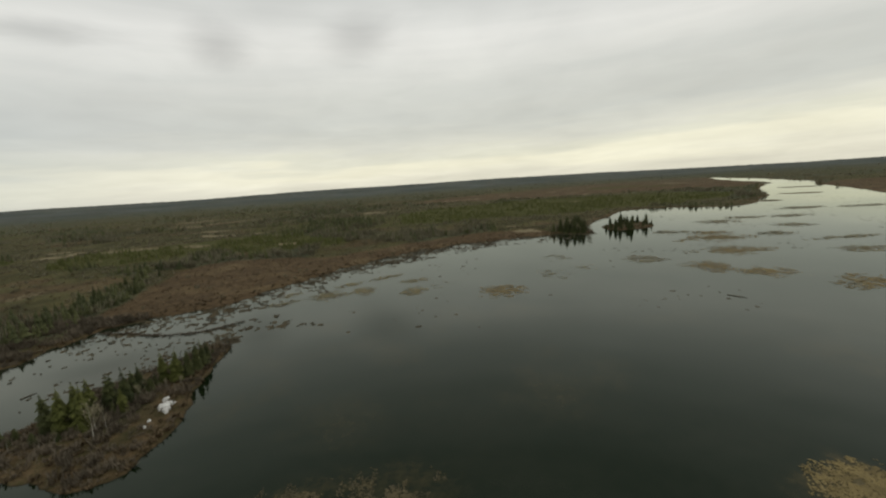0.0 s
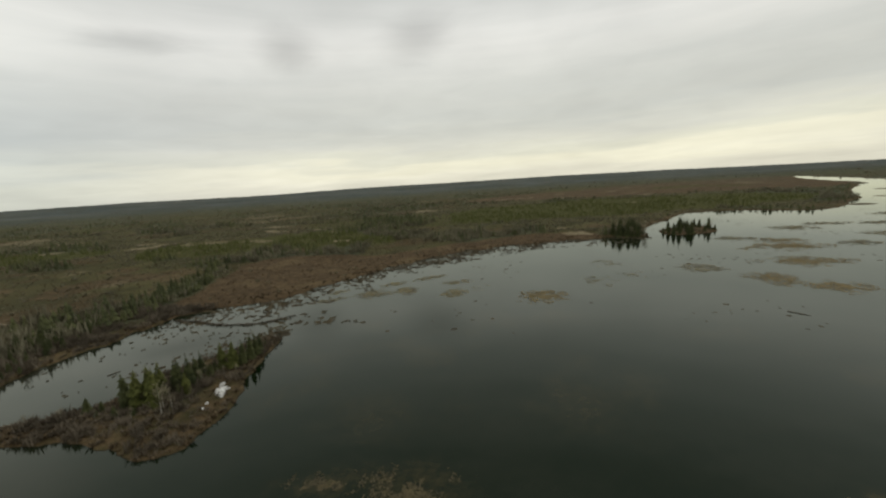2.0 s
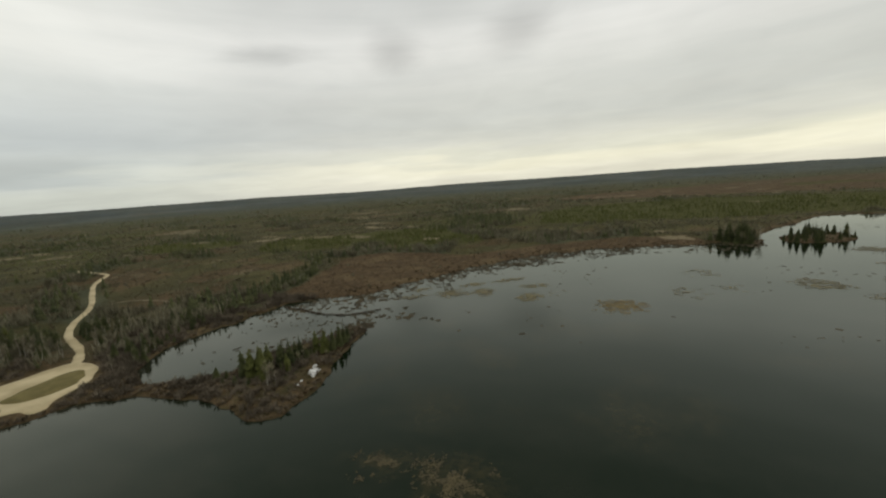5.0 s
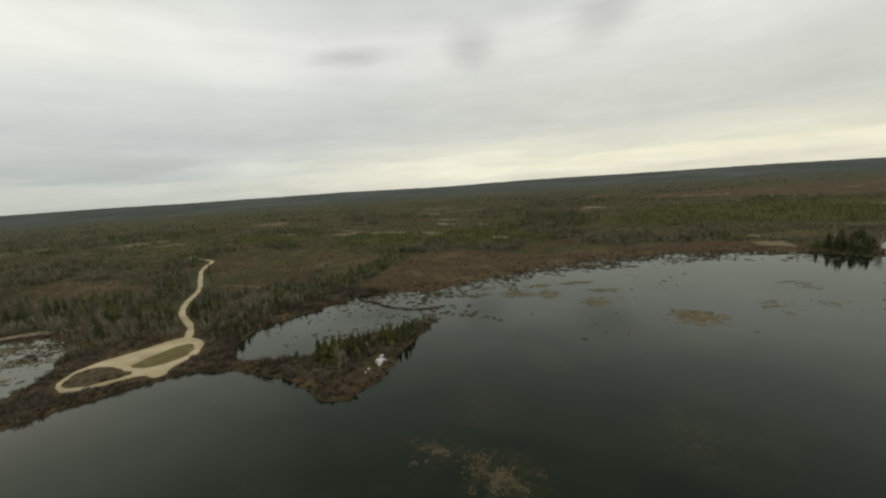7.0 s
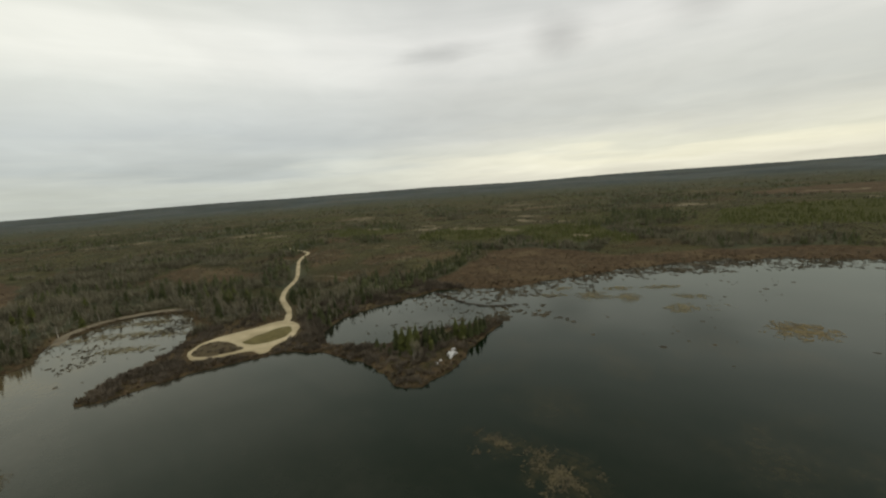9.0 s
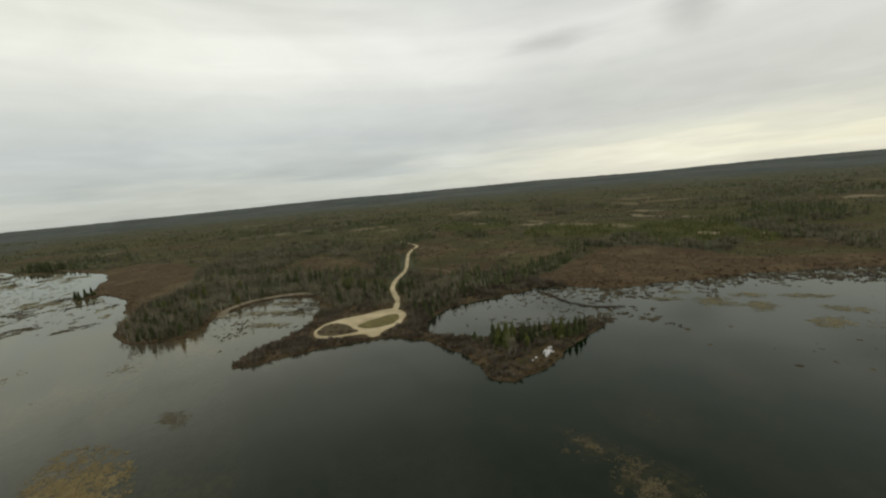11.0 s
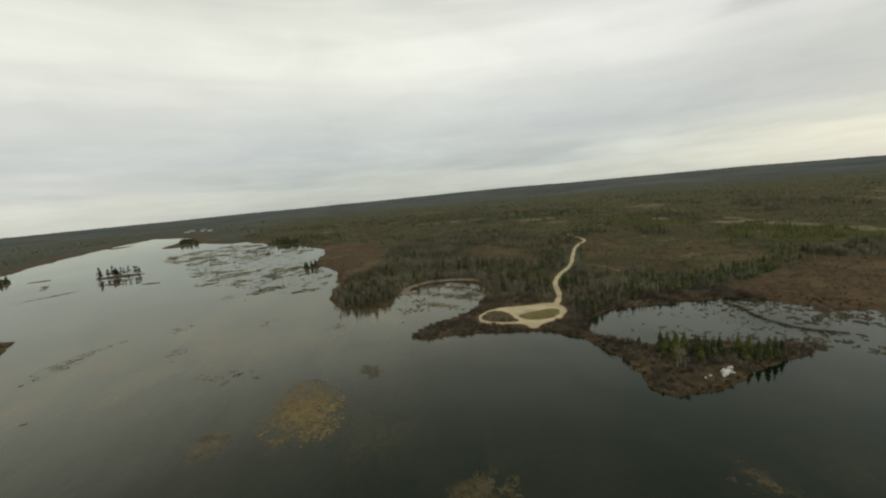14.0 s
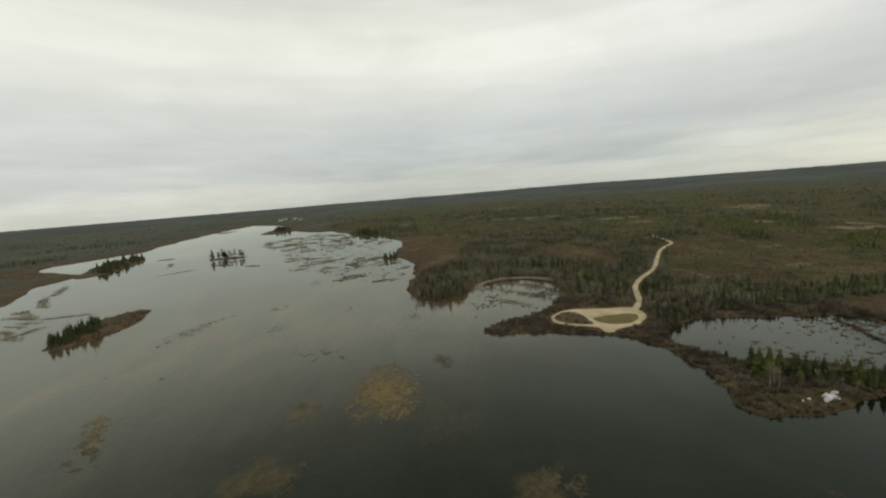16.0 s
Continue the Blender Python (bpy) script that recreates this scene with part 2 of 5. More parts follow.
def water_material():
    """Still, peat-dark lake water that mirrors the sky by Fresnel: a murky body, browner where it is shallow and silty,
    and paled in places in lieu of reflected sky.
    """
    m, nt = material("lake_water")
    where = node(nt, "ShaderNodeNewGeometry").outputs["Position"]
    calm = cloudy(nt, where, 0.012, 4.0, 0.55, 0.8)
    swell = cloudy(nt, where, 0.12, 1.0, 0.4)
    riffle = calc(nt, "MULTIPLY", cloudy(nt, where, 1.3, 2.0, 0.5), remap(nt, cloudy(nt, where, 0.02, 4.0, 0.6, 1.0), 0.48, 0.62, 0.0, 0.012))
    height = calc(nt, "ADD", calc(nt, "MULTIPLY", swell, 0.022), riffle)
    normal = node(nt, "ShaderNodeBump", {"Height": height, "Distance": 1.0, "Strength": remap(nt, calm, 0.35, 0.7, 0.08, 0.42)}).outputs[0]
    rough = remap(nt, calm, 0.35, 0.7, 0.012, 0.07)
    gloss = node(nt, "ShaderNodeBsdfGlossy", {"Color": (0.865, 0.905, 0.835, 1), "Roughness": rough, "Normal": normal})
    silt_sheen = node(nt, "ShaderNodeAttribute", attribute_name="silt_sheen").outputs["Fac"]
    drawn = node(nt, "ShaderNodeMapping", {"Vector": where, "Rotation": (0.0, 0.0, 0.5), "Scale": (0.35, 1.0, 1.0)}).outputs[0]      # noise stretched into streaks
    cloud = calc(nt, "ADD", calc(nt, "MULTIPLY", calc(nt, "SUBTRACT", cloudy(nt, drawn, 0.055, 5.0, 0.62, 0.6), 0.5), 1.1), calc(nt, "MULTIPLY", calc(nt, "SUBTRACT", cloudy(nt, where, 0.4, 4.0, 0.6), 0.5), 0.5))
    murk = remap(nt, calc(nt, "ADD", silt_sheen, calc(nt, "MULTIPLY", cloud, calc(nt, "ADD", silt_sheen, 0.15))), 0.0, 1.0, 0.0, 1.0, False)
    body = ramp(nt, murk, [(0.0, (0.0040, 0.0098, 0.0032)), (0.5, (0.060, 0.054, 0.040)), (1.0, (0.145, 0.106, 0.044))])
    # weed growing up to just under the surface: olive-brown, in tufts and drifts
    weed = node(nt, "ShaderNodeAttribute", attribute_name="weed").outputs["Fac"]
    tufts = calc(nt, "ADD", calc(nt, "MULTIPLY", cloudy(nt, where, 0.28, 5.0, 0.65, 0.8), 1.3), calc(nt, "MULTIPLY", cloudy(nt, where, 1.5, 4.0, 0.7), 0.5))
    grown = calc(nt, "MULTIPLY", weed, remap(nt, calc(nt, "ADD", tufts, calc(nt, "MULTIPLY", weed, 0.35)), 0.65, 1.40, 0.05, 1.0))
    tint = blend(nt, remap(nt, cloudy(nt, where, 0.8, 4.0, 0.7), 0.35, 0.68, 0.0, 1.0), (0.036, 0.027, 0.011, 1), (0.095, 0.071, 0.027, 1))
    body = blend(nt, grown, body, tint)
    deep = node(nt, "ShaderNodeBsdfDiffuse", {"Color": body})
    fres = node(nt, "ShaderNodeFresnel", {"IOR": 1.318, "Normal": normal})
    both = node(nt, "ShaderNodeMixShader", {0: fres.outputs[0], 1: deep.outputs[0], 2: gloss.outputs[0]})
    node(nt, "ShaderNodeOutputMaterial", {0: both.outputs[0]})
    return m


GROUND, WATER = ground_material(), water_material()
NEEDLES = plant_material("spruce_needles", (0.024, 0.031, 0.013), (0.084, 0.090, 0.034))
PINE_NEEDLES = plant_material("pine_needles", (0.014, 0.021, 0.011), (0.046, 0.056, 0.026))
YOUNG_NEEDLES = plant_material("young_pine_needles", (0.050, 0.057, 0.016), (0.112, 0.118, 0.034))
FAR_NEEDLES = plant_material("far_conifers", (0.038, 0.046, 0.021), (0.116, 0.118, 0.048), 0.05)
TWIGS = plant_material("bare_grey_twigs", (0.085, 0.072, 0.046), (0.330, 0.292, 0.196), 0.08)
BARK = plant_material("spruce_bark", (0.045, 0.035, 0.027), (0.110, 0.090, 0.070), 1.5)
BIRCH_BARK = plant_material("birch_bark", (0.20, 0.185, 0.150), (0.46, 0.43, 0.37), 2.5)
THICKET = plant_material("grey_brown_thicket", (0.068, 0.056, 0.041), (0.205, 0.168, 0.124), 0.12)
SHRUB = plant_material("bog_shrub", (0.060, 0.046, 0.028), (0.178, 0.130, 0.078), 0.12)
REED = plant_material("dead_reed", (0.074, 0.065, 0.026), (0.235, 0.200, 0.084), 0.1, 0.5, 0.2)
WEED = plant_material("yellow_weed", (0.120, 0.090, 0.034), (0.290, 0.220, 0.092), 0.35, 0.55, 0.18)
SUNKEN = plant_material("sunken_weed", (0.046, 0.037, 0.016), (0.122, 0.095, 0.041), 0.4, 0.45, 0.25)
DRAB = plant_material("drab_weed", (0.092, 0.079, 0.032), (0.232, 0.192, 0.082), 0.25, 0.45, 0.25)
SCRUB = plant_material("far_bare_scrub", (0.082, 0.074, 0.047), (0.235, 0.214, 0.145), 0.03)
DEAD_WOOD = plant_material("bleached_wood", (0.38, 0.34, 0.27), (0.62, 0.57, 0.48), 1.5)
TUSSOCK = plant_material("wet_tussock", (0.024, 0.020, 0.013), (0.100, 0.080, 0.045), 0.1)
GRAVEL = speckled_material("pale_gravel", (0.34, 0.272, 0.155), (0.62, 0.52, 0.33), 0.11, 3.0)
TURF = speckled_material("dry_turf", (0.100, 0.082, 0.026), (0.19, 0.155, 0.058), 0.3, 2.5)
HEATH = speckled_material("brown_heath", (0.056, 0.042, 0.020), (0.118, 0.088, 0.042), 0.4, 2.0)
SNOW = speckled_material("old_snow", (0.40, 0.39, 0.37), (0.84, 0.84, 0.83), 0.7, 3.0, 0.6)
EARTH = speckled_material("bank_earth", (0.110, 0.088, 0.058), (0.270, 0.225, 0.150), 0.3, 2.5)
STICKS = plant_material("dead_wood", (0.035, 0.028, 0.020), (0.130, 0.105, 0.075), 1.0)
SIDING = speckled_material("pale_siding", (0.66, 0.65, 0.62), (0.84, 0.83, 0.80), 0.2, 2.0)
ROOFING = speckled_material("grey_roofing", (0.10, 0.10, 0.10), (0.24, 0.24, 0.24), 0.2, 2.0)
PANE = speckled_material("dark_pane", (0.02, 0.022, 0.025), (0.05, 0.055, 0.06), 0.2, 2.0, 0.1)

# ---- noise and outlines ----
RNG = np.random.default_rng(7)


def lattice(ix, iy, seed):
    n = (ix.astype(np.int64) * 374761393 + iy.astype(np.int64) * 668265263 + seed * 974711) & 0x7FFFFFFF
    n = ((n ^ (n >> 13)) * 1274126177) & 0x7FFFFFFF
    return ((n ^ (n >> 16)) & 0xFFFF) / 65535.0


def value_noise(x, y, seed=0):
    ix, iy = np.floor(x), np.floor(y)
    fx, fy = x - ix, y - iy
    fx, fy = fx * fx * (3 - 2 * fx), fy * fy * (3 - 2 * fy)
    a, b = lattice(ix, iy, seed), lattice(ix + 1, iy, seed)
    c, d = lattice(ix, iy + 1, seed), lattice(ix + 1, iy + 1, seed)
    return (a * (1 - fx) + b * fx) * (1 - fy) + (c * (1 - fx) + d * fx) * fy


def fbm(x, y, size, octaves=4, seed=0):
    """Cloudy noise round 0, about -1 to 1, whose largest lumps are size metres."""
    total, amp, norm = 0.0, 1.0, 0.0
    for k in range(octaves):
        total = total + amp * (value_noise(x / size * 2**k + 17.3 * k, y / size * 2**k - 9.1 * k, seed + k) * 2 - 1)
        norm += amp
        amp *= 0.55
    return total / norm * 1.5


def step(x, a, b):
    t = np.clip((x - a) / (b - a), 0, 1)
    return t * t * (3 - 2 * t)


def rounded(points, times=2):
    """A closed outline with its corners cut round."""
    p = np.array(points, float)
    for _ in range(times):
        q = np.roll(p, -1, 0)
        p = np.stack([0.75 * p + 0.25 * q, 0.25 * p + 0.75 * q], 1).reshape(-1, 2)
    return p


def inside_by(x, y, poly):
    """How far a place lies inside an outline, in metres; negative outside."""
    best, odd = np.full(x.shape, 1e12), np.zeros(x.shape, bool)
    for (ax, ay), (bx, by) in zip(poly, np.roll(poly, -1, 0)):
        dx, dy = bx - ax, by - ay
        t = np.clip(((x - ax) * dx + (y - ay) * dy) / (dx * dx + dy * dy + 1e-12), 0, 1)
        best = np.minimum(best, (x - ax - t * dx) ** 2 + (y - ay - t * dy) ** 2)
        if ay != by:
            odd ^= ((ay > y) != (by > y)) & (x < dx * (y - ay) / dy + ax)
    return np.where(odd, 1, -1) * np.sqrt(best)


def off_line(x, y, line):
    best = np.full(x.shape, 1e12)
    for (ax, ay), (bx, by) in zip(line[:-1], line[1:]):
        dx, dy = bx - ax, by - ay
        t = np.clip(((x - ax) * dx + (y - ay) * dy) / (dx * dx + dy * dy), 0, 1)
        best = np.minimum(best, (x - ax - t * dx) ** 2 + (y - ay - t * dy) ** 2)
    return np.sqrt(best)


# ---- plan: shores ----
SHORE_NE = [(1700, 2300), (1350, 1750), (860, 1320), (700, 960), (655, 800), (565, 700), (478, 600), (398, 498), (350, 440), (289, 383), (261, 416), (213, 431), (183, 417), (146, 362), (117, 320), (114, 297), (107, 284), (93, 290), (81, 292), (47, 287), (26, 278)]
SHORE_MARSH = [(-1, 272), (-32, 240), (-47, 228), (-62, 203), (-67, 192), (-79, 174), (-88, 163), (-93, 155), (-99, 149), (-109, 145), (-118, 139), (-121, 122), (-123, 102), (-124, 87), (-120, 79), (-114, 69)]
ISLAND = [(-108, 66), (-101, 65), (-94, 68), (-87, 71), (-83.5, 78), (-82, 87), (-78.5, 96), (-73, 105), (-66, 115), (-62.5, 114), (-61, 106), (-59.5, 98), (-58.5, 90), (-54.5, 82), (-52, 71), (-52.5, 60), (-58, 57.5), (-68, 59), (-75, 61.5), (-84, 61), (-95, 58.5), (-104, 55.5)]
SPIT = [(-109.5, 50), (-112, 43), (-115.5, 33), (-119, 22), (-121.5, 10), (-125, -2), (-130, 1), (-142, 13), (-149, 28), (-158, 36), (-175, 44), (-194, 49), (-204, 50), (-218, 40), (-224, 24), (-214, 8), (-199, -1), (-181, -7)]
SHORE_W = [(-180, -19), (-188, -33), (-195, -38), (-219, -43), (-248, -40), (-297, -40), (-335, -50), (-356, -66), (-372, -76), (-400, -73), (-450, -72), (-505, -76), (-570, -104), (-625, -124), (-610, -143), (-655, -176), (-715, -208), (-786, -236), (-770, -272), (-872, -364), (-1005, -415), (-1125, -470), (-1210, -560), (-1500, -900)]
BEYOND_W = [(-3000, -1700), (-7000, -2500), (-7000, 7000), (3500, 7000)]
MAINLAND = rounded(SHORE_NE + SHORE_MARSH + ISLAND + SPIT + SHORE_W + BEYOND_W)
SOUTH_LAND = rounded([(-3000, -1150), (-1400, -640), (-1200, -618), (-1060, -612), (-910, -582), (-816, -562), (-708, -537), (-640, -516), (-596, -496), (-563, -513), (-519, -519), (-473, -531), (-438, -505), (-424, -470), (-402, -412), (-380, -396), (-345, -395), (-322, -394), (-284, -355), (-238, -332), (-160, -400), (60, -460), (400, -400), (560, -150), (520, 150), (440, 380), (469, 432), (560, 560), (600, 655), (668, 700), (830, 1130), (900, 1400), (900, 2000), (2000, 6800), (7000, 7000), (7000, -7000), (-7000, -7000), (-7000, -1650)])
ISLETS = [rounded(p) for p in (
    [(123, 305), (122, 292), (131, 286), (142, 286), (156, 293), (167, 318), (158, 334), (140, 326), (128, 315)],
    [(-146, -208), (-140, -203), (-145, -192), (-162, -187), (-190, -192), (-213, -203), (-208, -214), (-190, -221), (-166, -218)],
    [(-452, -302), (-460, -280), (-455, -256), (-444, -254), (-434, -272), (-436, -298)],
    [(-370, -225), (-362, -205), (-367, -200), (-375, -218)],
    [(-400, -262), (-385, -240), (-380, -246), (-394, -268)],
    [(-356, -388), (-372, -376), (-402, -374), (-428, -389), (-466, -394), (-505, -421), (-552, -458), (-512, -464), (-447, -446), (-402, -414)],
    [(-470, -384), (-482, -362), (-490, -370), (-478, -388)],
    [(-800, -382), (-835, -350), (-880, -352), (-1010, -418), (-1120, -462), (-1060, -462), (-950, -432), (-840, -420)],
    [(420, 500), (428, 508), (462, 484), (454, 474)], [(505, 612), (514, 620), (556, 592), (546, 580)], [(335, 425), (346, 436), (364, 424), (352, 414)], [(-1000, -600), (-1040, -560), (-1020, -556), (-950, -560)],
    [(-345, -80), (-352, -62), (-364, -60), (-362, -78)])]

ROAD = [(-384, 196), (-362, 193), (-340, 190), (-321, 186), (-309, 174), (-289, 157), (-258, 139), (-219, 117), (-198, 98), (-178, 85), (-160, 79), (-148, 73.5), (-138, 66.5)]
PAD = rounded([(-131, 28.6), (-136.6, 29.4), (-141.2, 32.2), (-144.9, 38), (-145.2, 46), (-143.4, 58), (-143.4, 64), (-141, 69), (-131, 68.4), (-123.2, 63.8), (-119.2, 58.4), (-117.6, 52), (-114.6, 47.8), (-115.4, 44.6), (-120.2, 44.2), (-121.4, 40.5), (-124.2, 34), (-127.4, 29.4)])
LAWN_A = rounded([(-131, 30), (-136, 30.8), (-141, 33.6), (-142, 39.6), (-137, 42.6), (-130.2, 43), (-124.2, 44), (-123.6, 40.3), (-126.4, 32.5)])
LAWN_B = rounded([(-131, 45.4), (-131.8, 48.5), (-133.6, 53.8), (-134.6, 61.5), (-131.5, 65.2), (-126.3, 63.2), (-122.4, 59.3), (-120.9, 54.9), (-123, 46.8)])
TRACK = [(-217, 124), (-212, 129.5), (-201, 131.5), (-190, 131.2), (-182, 128.6)]
BANK = [(-203, 1), (-216, 6), (-226, 22), (-222, 40), (-207, 52)]

MARSHES = [rounded(p) for p in (
    [(-128, 140), (-131, 160), (-146, 205), (-153, 262), (-113, 270), (-64, 250), (-20, 292), (60, 330), (95, 300), (26, 260), (-20, 225), (-60, 170), (-70, 130), (-105, 120)],
    [(-250, -36), (-291, -60), (-383, -90), (-540, -100), (-545, -40), (-455, 6), (-330, -5)],
    [(-80, 820), (100, 780), (300, 760), (520, 680), (700, 860), (900, 1350), (500, 1350), (0, 1050)],
    [(-100, 62), (-70, 66), (-40, 60), (-50, 90), (-60, 120), (-72, 112), (-60, 80), (-80, 66)],
    [(-155, 30), (-125, -10), (-105, 40), (-112, 72), (-122, 84), (-126, 66), (-118, 44), (-124, 22), (-140, 20)],
    [(430, 420), (470, 420), (600, 640), (680, 690), (760, 640), (600, 420)])]
CLEARINGS = [rounded(p) for p in (
    [(-206, 117), (-150, 140), (-156, 178), (-176, 238), (-262, 246), (-345, 222), (-335, 178), (-250, 146)],
    [(-330, 60), (-260, 78), (-240, 105), (-300, 120), (-380, 100)],
    [(60, 340), (110, 330), (130, 370), (70, 380)])]
OLIVES = [rounded(p) for p in (
    [(-262, 252), (-165, 288), (-95, 285), (-58, 330), (-150, 425), (-313, 330)],
    [(-38, 400), (60, 425), (160, 440), (330, 470), (460, 600), (240, 690), (-64, 640)],
    [(-420, 260), (-330, 290), (-330, 340), (-480, 330)])]
PALES = [(70, 314, 20, 5), (56, 877, 70, 12), (150, 760, 60, 10), (-931, -871, 60, 9), (-698, 188, 40, 9), (-322, 338, 26, 5), (-2560, 2520, 130, 30), (-415, 259, 12, 5), (-345, 373, 20, 5), (-272, 492, 30, 8), (-411, 336, 34, 7), (-247, 440, 30, 9), (-184, 436, 20, 9), (-322, 363, 30, 6), (-120, 330, 14, 5), (-90, 340, 12, 5), (-719, 118, 70, 10), (-580, 240, 80, 10), (62, 343, 9, 3), (70, 312, 7, 3), (-255, 300, 22, 4), (-840, 60, 60, 10), (-1180, 169, 60, 12), (-100, 640, 60, 12), (-290, 228, 16, 4)]

NEAR_BEDS = [(-80, -38, 15.5, 9, 10, .02), (-71, -58, 7, 4.5, 0, .1), (-42, -59, 7.5, 7, 0, .1), (-35, 2, 5, 6, 0, .1), (-58, -111, 12, 4, 30, .1), (-69, -118, 6, 2.5, 35, .06), (-155, -144, 17, 5.5, -12, .1), (-9, 50, 7, 5.5, 0, .14), (-23, 51, 6, 4, 20, .16), (4, 44, 5, 3, 0, .2),
             (53, 46, 7, 4, 0, .05), (-99, -19, 5, 3.5, 20, .12), (-155, -33, 6, 5, 0, .15), (-189, -114, 8, 6, 0, .2)]
NORTH_BEDS = [(22, 150, 8, 5, 0, .03), (111, 165, 8, 6, 0, .02), (125, 151, 9, 6, 0, .02), (47, 172, 7, 6, 0, .12), (-12, 160, 5, 4, 0, .06), (64, 179, 5, 4, 0, .12), (0, 166, 4, 4, 0, .12), (143, 128, 12, 6, 0, .02), (-47, 162, 7, 4, 0, .04), (-33, 166, 5, 4, 0, .05)]
FAR_BEDS = [(140, 193, 16, 6, 0, .02), (158, 230, 19, 7, 10, .03), (96, 187, 9, 5, 0, .05), (204, 294, 12, 7, 0, .03), (196, 232, 10, 5, 0, .03), (168, 250, 11, 5, 0, .03), (150, 262, 9, 5, 0, .06), (235, 308, 12, 5, 0, .04), (228, 258, 10, 5, 0, .03), (262, 300, 13, 5, 0, .04), (310, 345, 16, 6, 0, .04), (350, 330, 15, 5, 0, .04), (210, 206, 18, 2.5, 0, .04), (190, 176, 10, 5, 0, .04), (60, 205, 8, 5, 0, .12)]
WEST_BEDS = [(-178, -261, 10, 2.2, 60, .04), (-207, -279, 12, 2.4, 70, .04), (-189, -266, 9, 2, 70, .04), (-166, -245, 10, 3, 60, .04), (-262, -322, 22, 3, 40, .04), (-300, -345, 26, 3.5, 35, .04), (-246, -306, 14, 2.5, 45, .04), (-420, -330, 20, 2.4, 30, .05), (-174, -246, 14, 3.5, 0, .04), (-210, -287, 13, 5, 80, .04), (-206, -251, 13, 3, 100, .04), (-196, -268, 9, 2.5, 80, .04), (-112, -62, 7, 3, 40, .25), (-112, -72, 8, 2.5, 50, .25), (-178, -136, 5, 1.5, -30, .1), (-360, -281, 20, 3, -35, .06), (-181, -70, 7, 4, 0, .25), (-262, -113, 9, 5, 0, .15), (-146, -98, 8, 3, 20, .25), (-600, -292, 36, 6, 25, .04), (-225, -300, 14, 4, 60, .04), (-188, 24, 11, 3.5, 50, .04), (-203, 33, 9, 4, 40, .04), (-200, 12, 10, 3, 70, .04), (-176, 33, 8, 3, 30, .04), (-168, 18, 9, 3, 45, .05), (-210, 24, 7, 3, 60, .04), (-62, 155, 6, 2.5, 30, .05), (-25, 189, 8, 3, 40, .05), (-63, 167, 5, 2.5, 50, .05), (-12, 178, 6, 3, 20, .05), (-41, 178, 7, 3, 40, .05)]


def shore_by(x, y):
    """Metres inside the land (or, negative, out on the water), with ragged edges."""
    d = np.maximum(inside_by(x, y, MAINLAND), inside_by(x, y, SOUTH_LAND))
    far = np.hypot(x, y)
    rough = 1.1 + 0.010 * np.minimum(far, 600)
    boggy = step(inside_by(x, y, MARSHES[0]), -25, 5)
    d = d + rough * (1 + 1.2 * boggy) * fbm(x, y, 9 + 0.03 * np.minimum(far, 900), 4, 3)
    small = 1.4 * fbm(x, y, 9, 3, 5)
    for p in ISLETS:
        d = np.maximum(d, inside_by(x, y, p) + small)
    return d


HILLS_AT = [-180, -150, -137, -100, -65, -30, 10, 22, 32, 42, 60, 180]      # bearing of the far low hills, and their height
HILLS_HIGH = [0, 0, 4, 28, 62, 58, 44, 34, 14, 0, 0, 0]
ROAD_ARRAY = np.array(ROAD, float)
CENTRE = (18.0, -8.0)


def height(x, y, shore=None):
    """The ground's height. The lake's surface is 0."""
    x, y = np.asarray(x, float), np.asarray(y, float)
    s = shore_by(x, y) if shore is None else shore
    far = np.hypot(x - CENTRE[0], y - CENTRE[1])
    land = 0.12 + 0.75 * (1 - np.exp(-np.maximum(s, 0) / 5)) + 0.010 * np.clip(s, 0, 250) + step(s, 8, 60) * 0.8 * fbm(x, y, 45, 4, 11)
    land = np.maximum(land, 0.10)
    bed = np.maximum(s * 0.16, -2.6) - 0.06
    z = np.where(s > 0, land, bed)
    flat = step(np.minimum(off_line(x, y, ROAD_ARRAY), np.maximum(-inside_by(x, y, PAD), 0)), 14, 5) * step(s, 0.5, 4)
    z = z * (1 - flat) + 1.0 * flat
    turn = np.degrees(np.arctan2(x - CENTRE[0], y - CENTRE[1]))
    crest = np.interp(turn, HILLS_AT, HILLS_HIGH)
    rise = step(far, 1900, 4800) * crest * (1 + 0.22 * fbm(x, y, 1300, 3, 21)) * step(s, 20, 160)
    canopy = step(far, 1200, 2400) * step(s, 15, 60) * (2.0 + 2.6 * fbm(x, y, 38, 3, 31))
    return z + rise + canopy


def marsh_by(x, y):
    best = np.full(np.shape(x), -1e3)
    for p in MARSHES:
        best = np.maximum(best, inside_by(x, y, p))
    return best + 5 * fbm(x, y, 22, 3, 41)


def islet_by(x, y):
    best = np.full(np.shape(x), -1e3)
    for p in ISLETS:
        best = np.maximum(best, inside_by(x, y, p))
    return best


def clearing_by(x, y):
    best = np.full(np.shape(x), -1e3)
    for p in CLEARINGS:
        best = np.maximum(best, inside_by(x, y, p))
    return best + 6 * fbm(x, y, 26, 3, 43)


def olive_by(x, y):
    best = np.full(np.shape(x), -1e3)
    for p in OLIVES:
        best = np.maximum(best, inside_by(x, y, p))
    return best + 16 * fbm(x, y, 60, 3, 47)


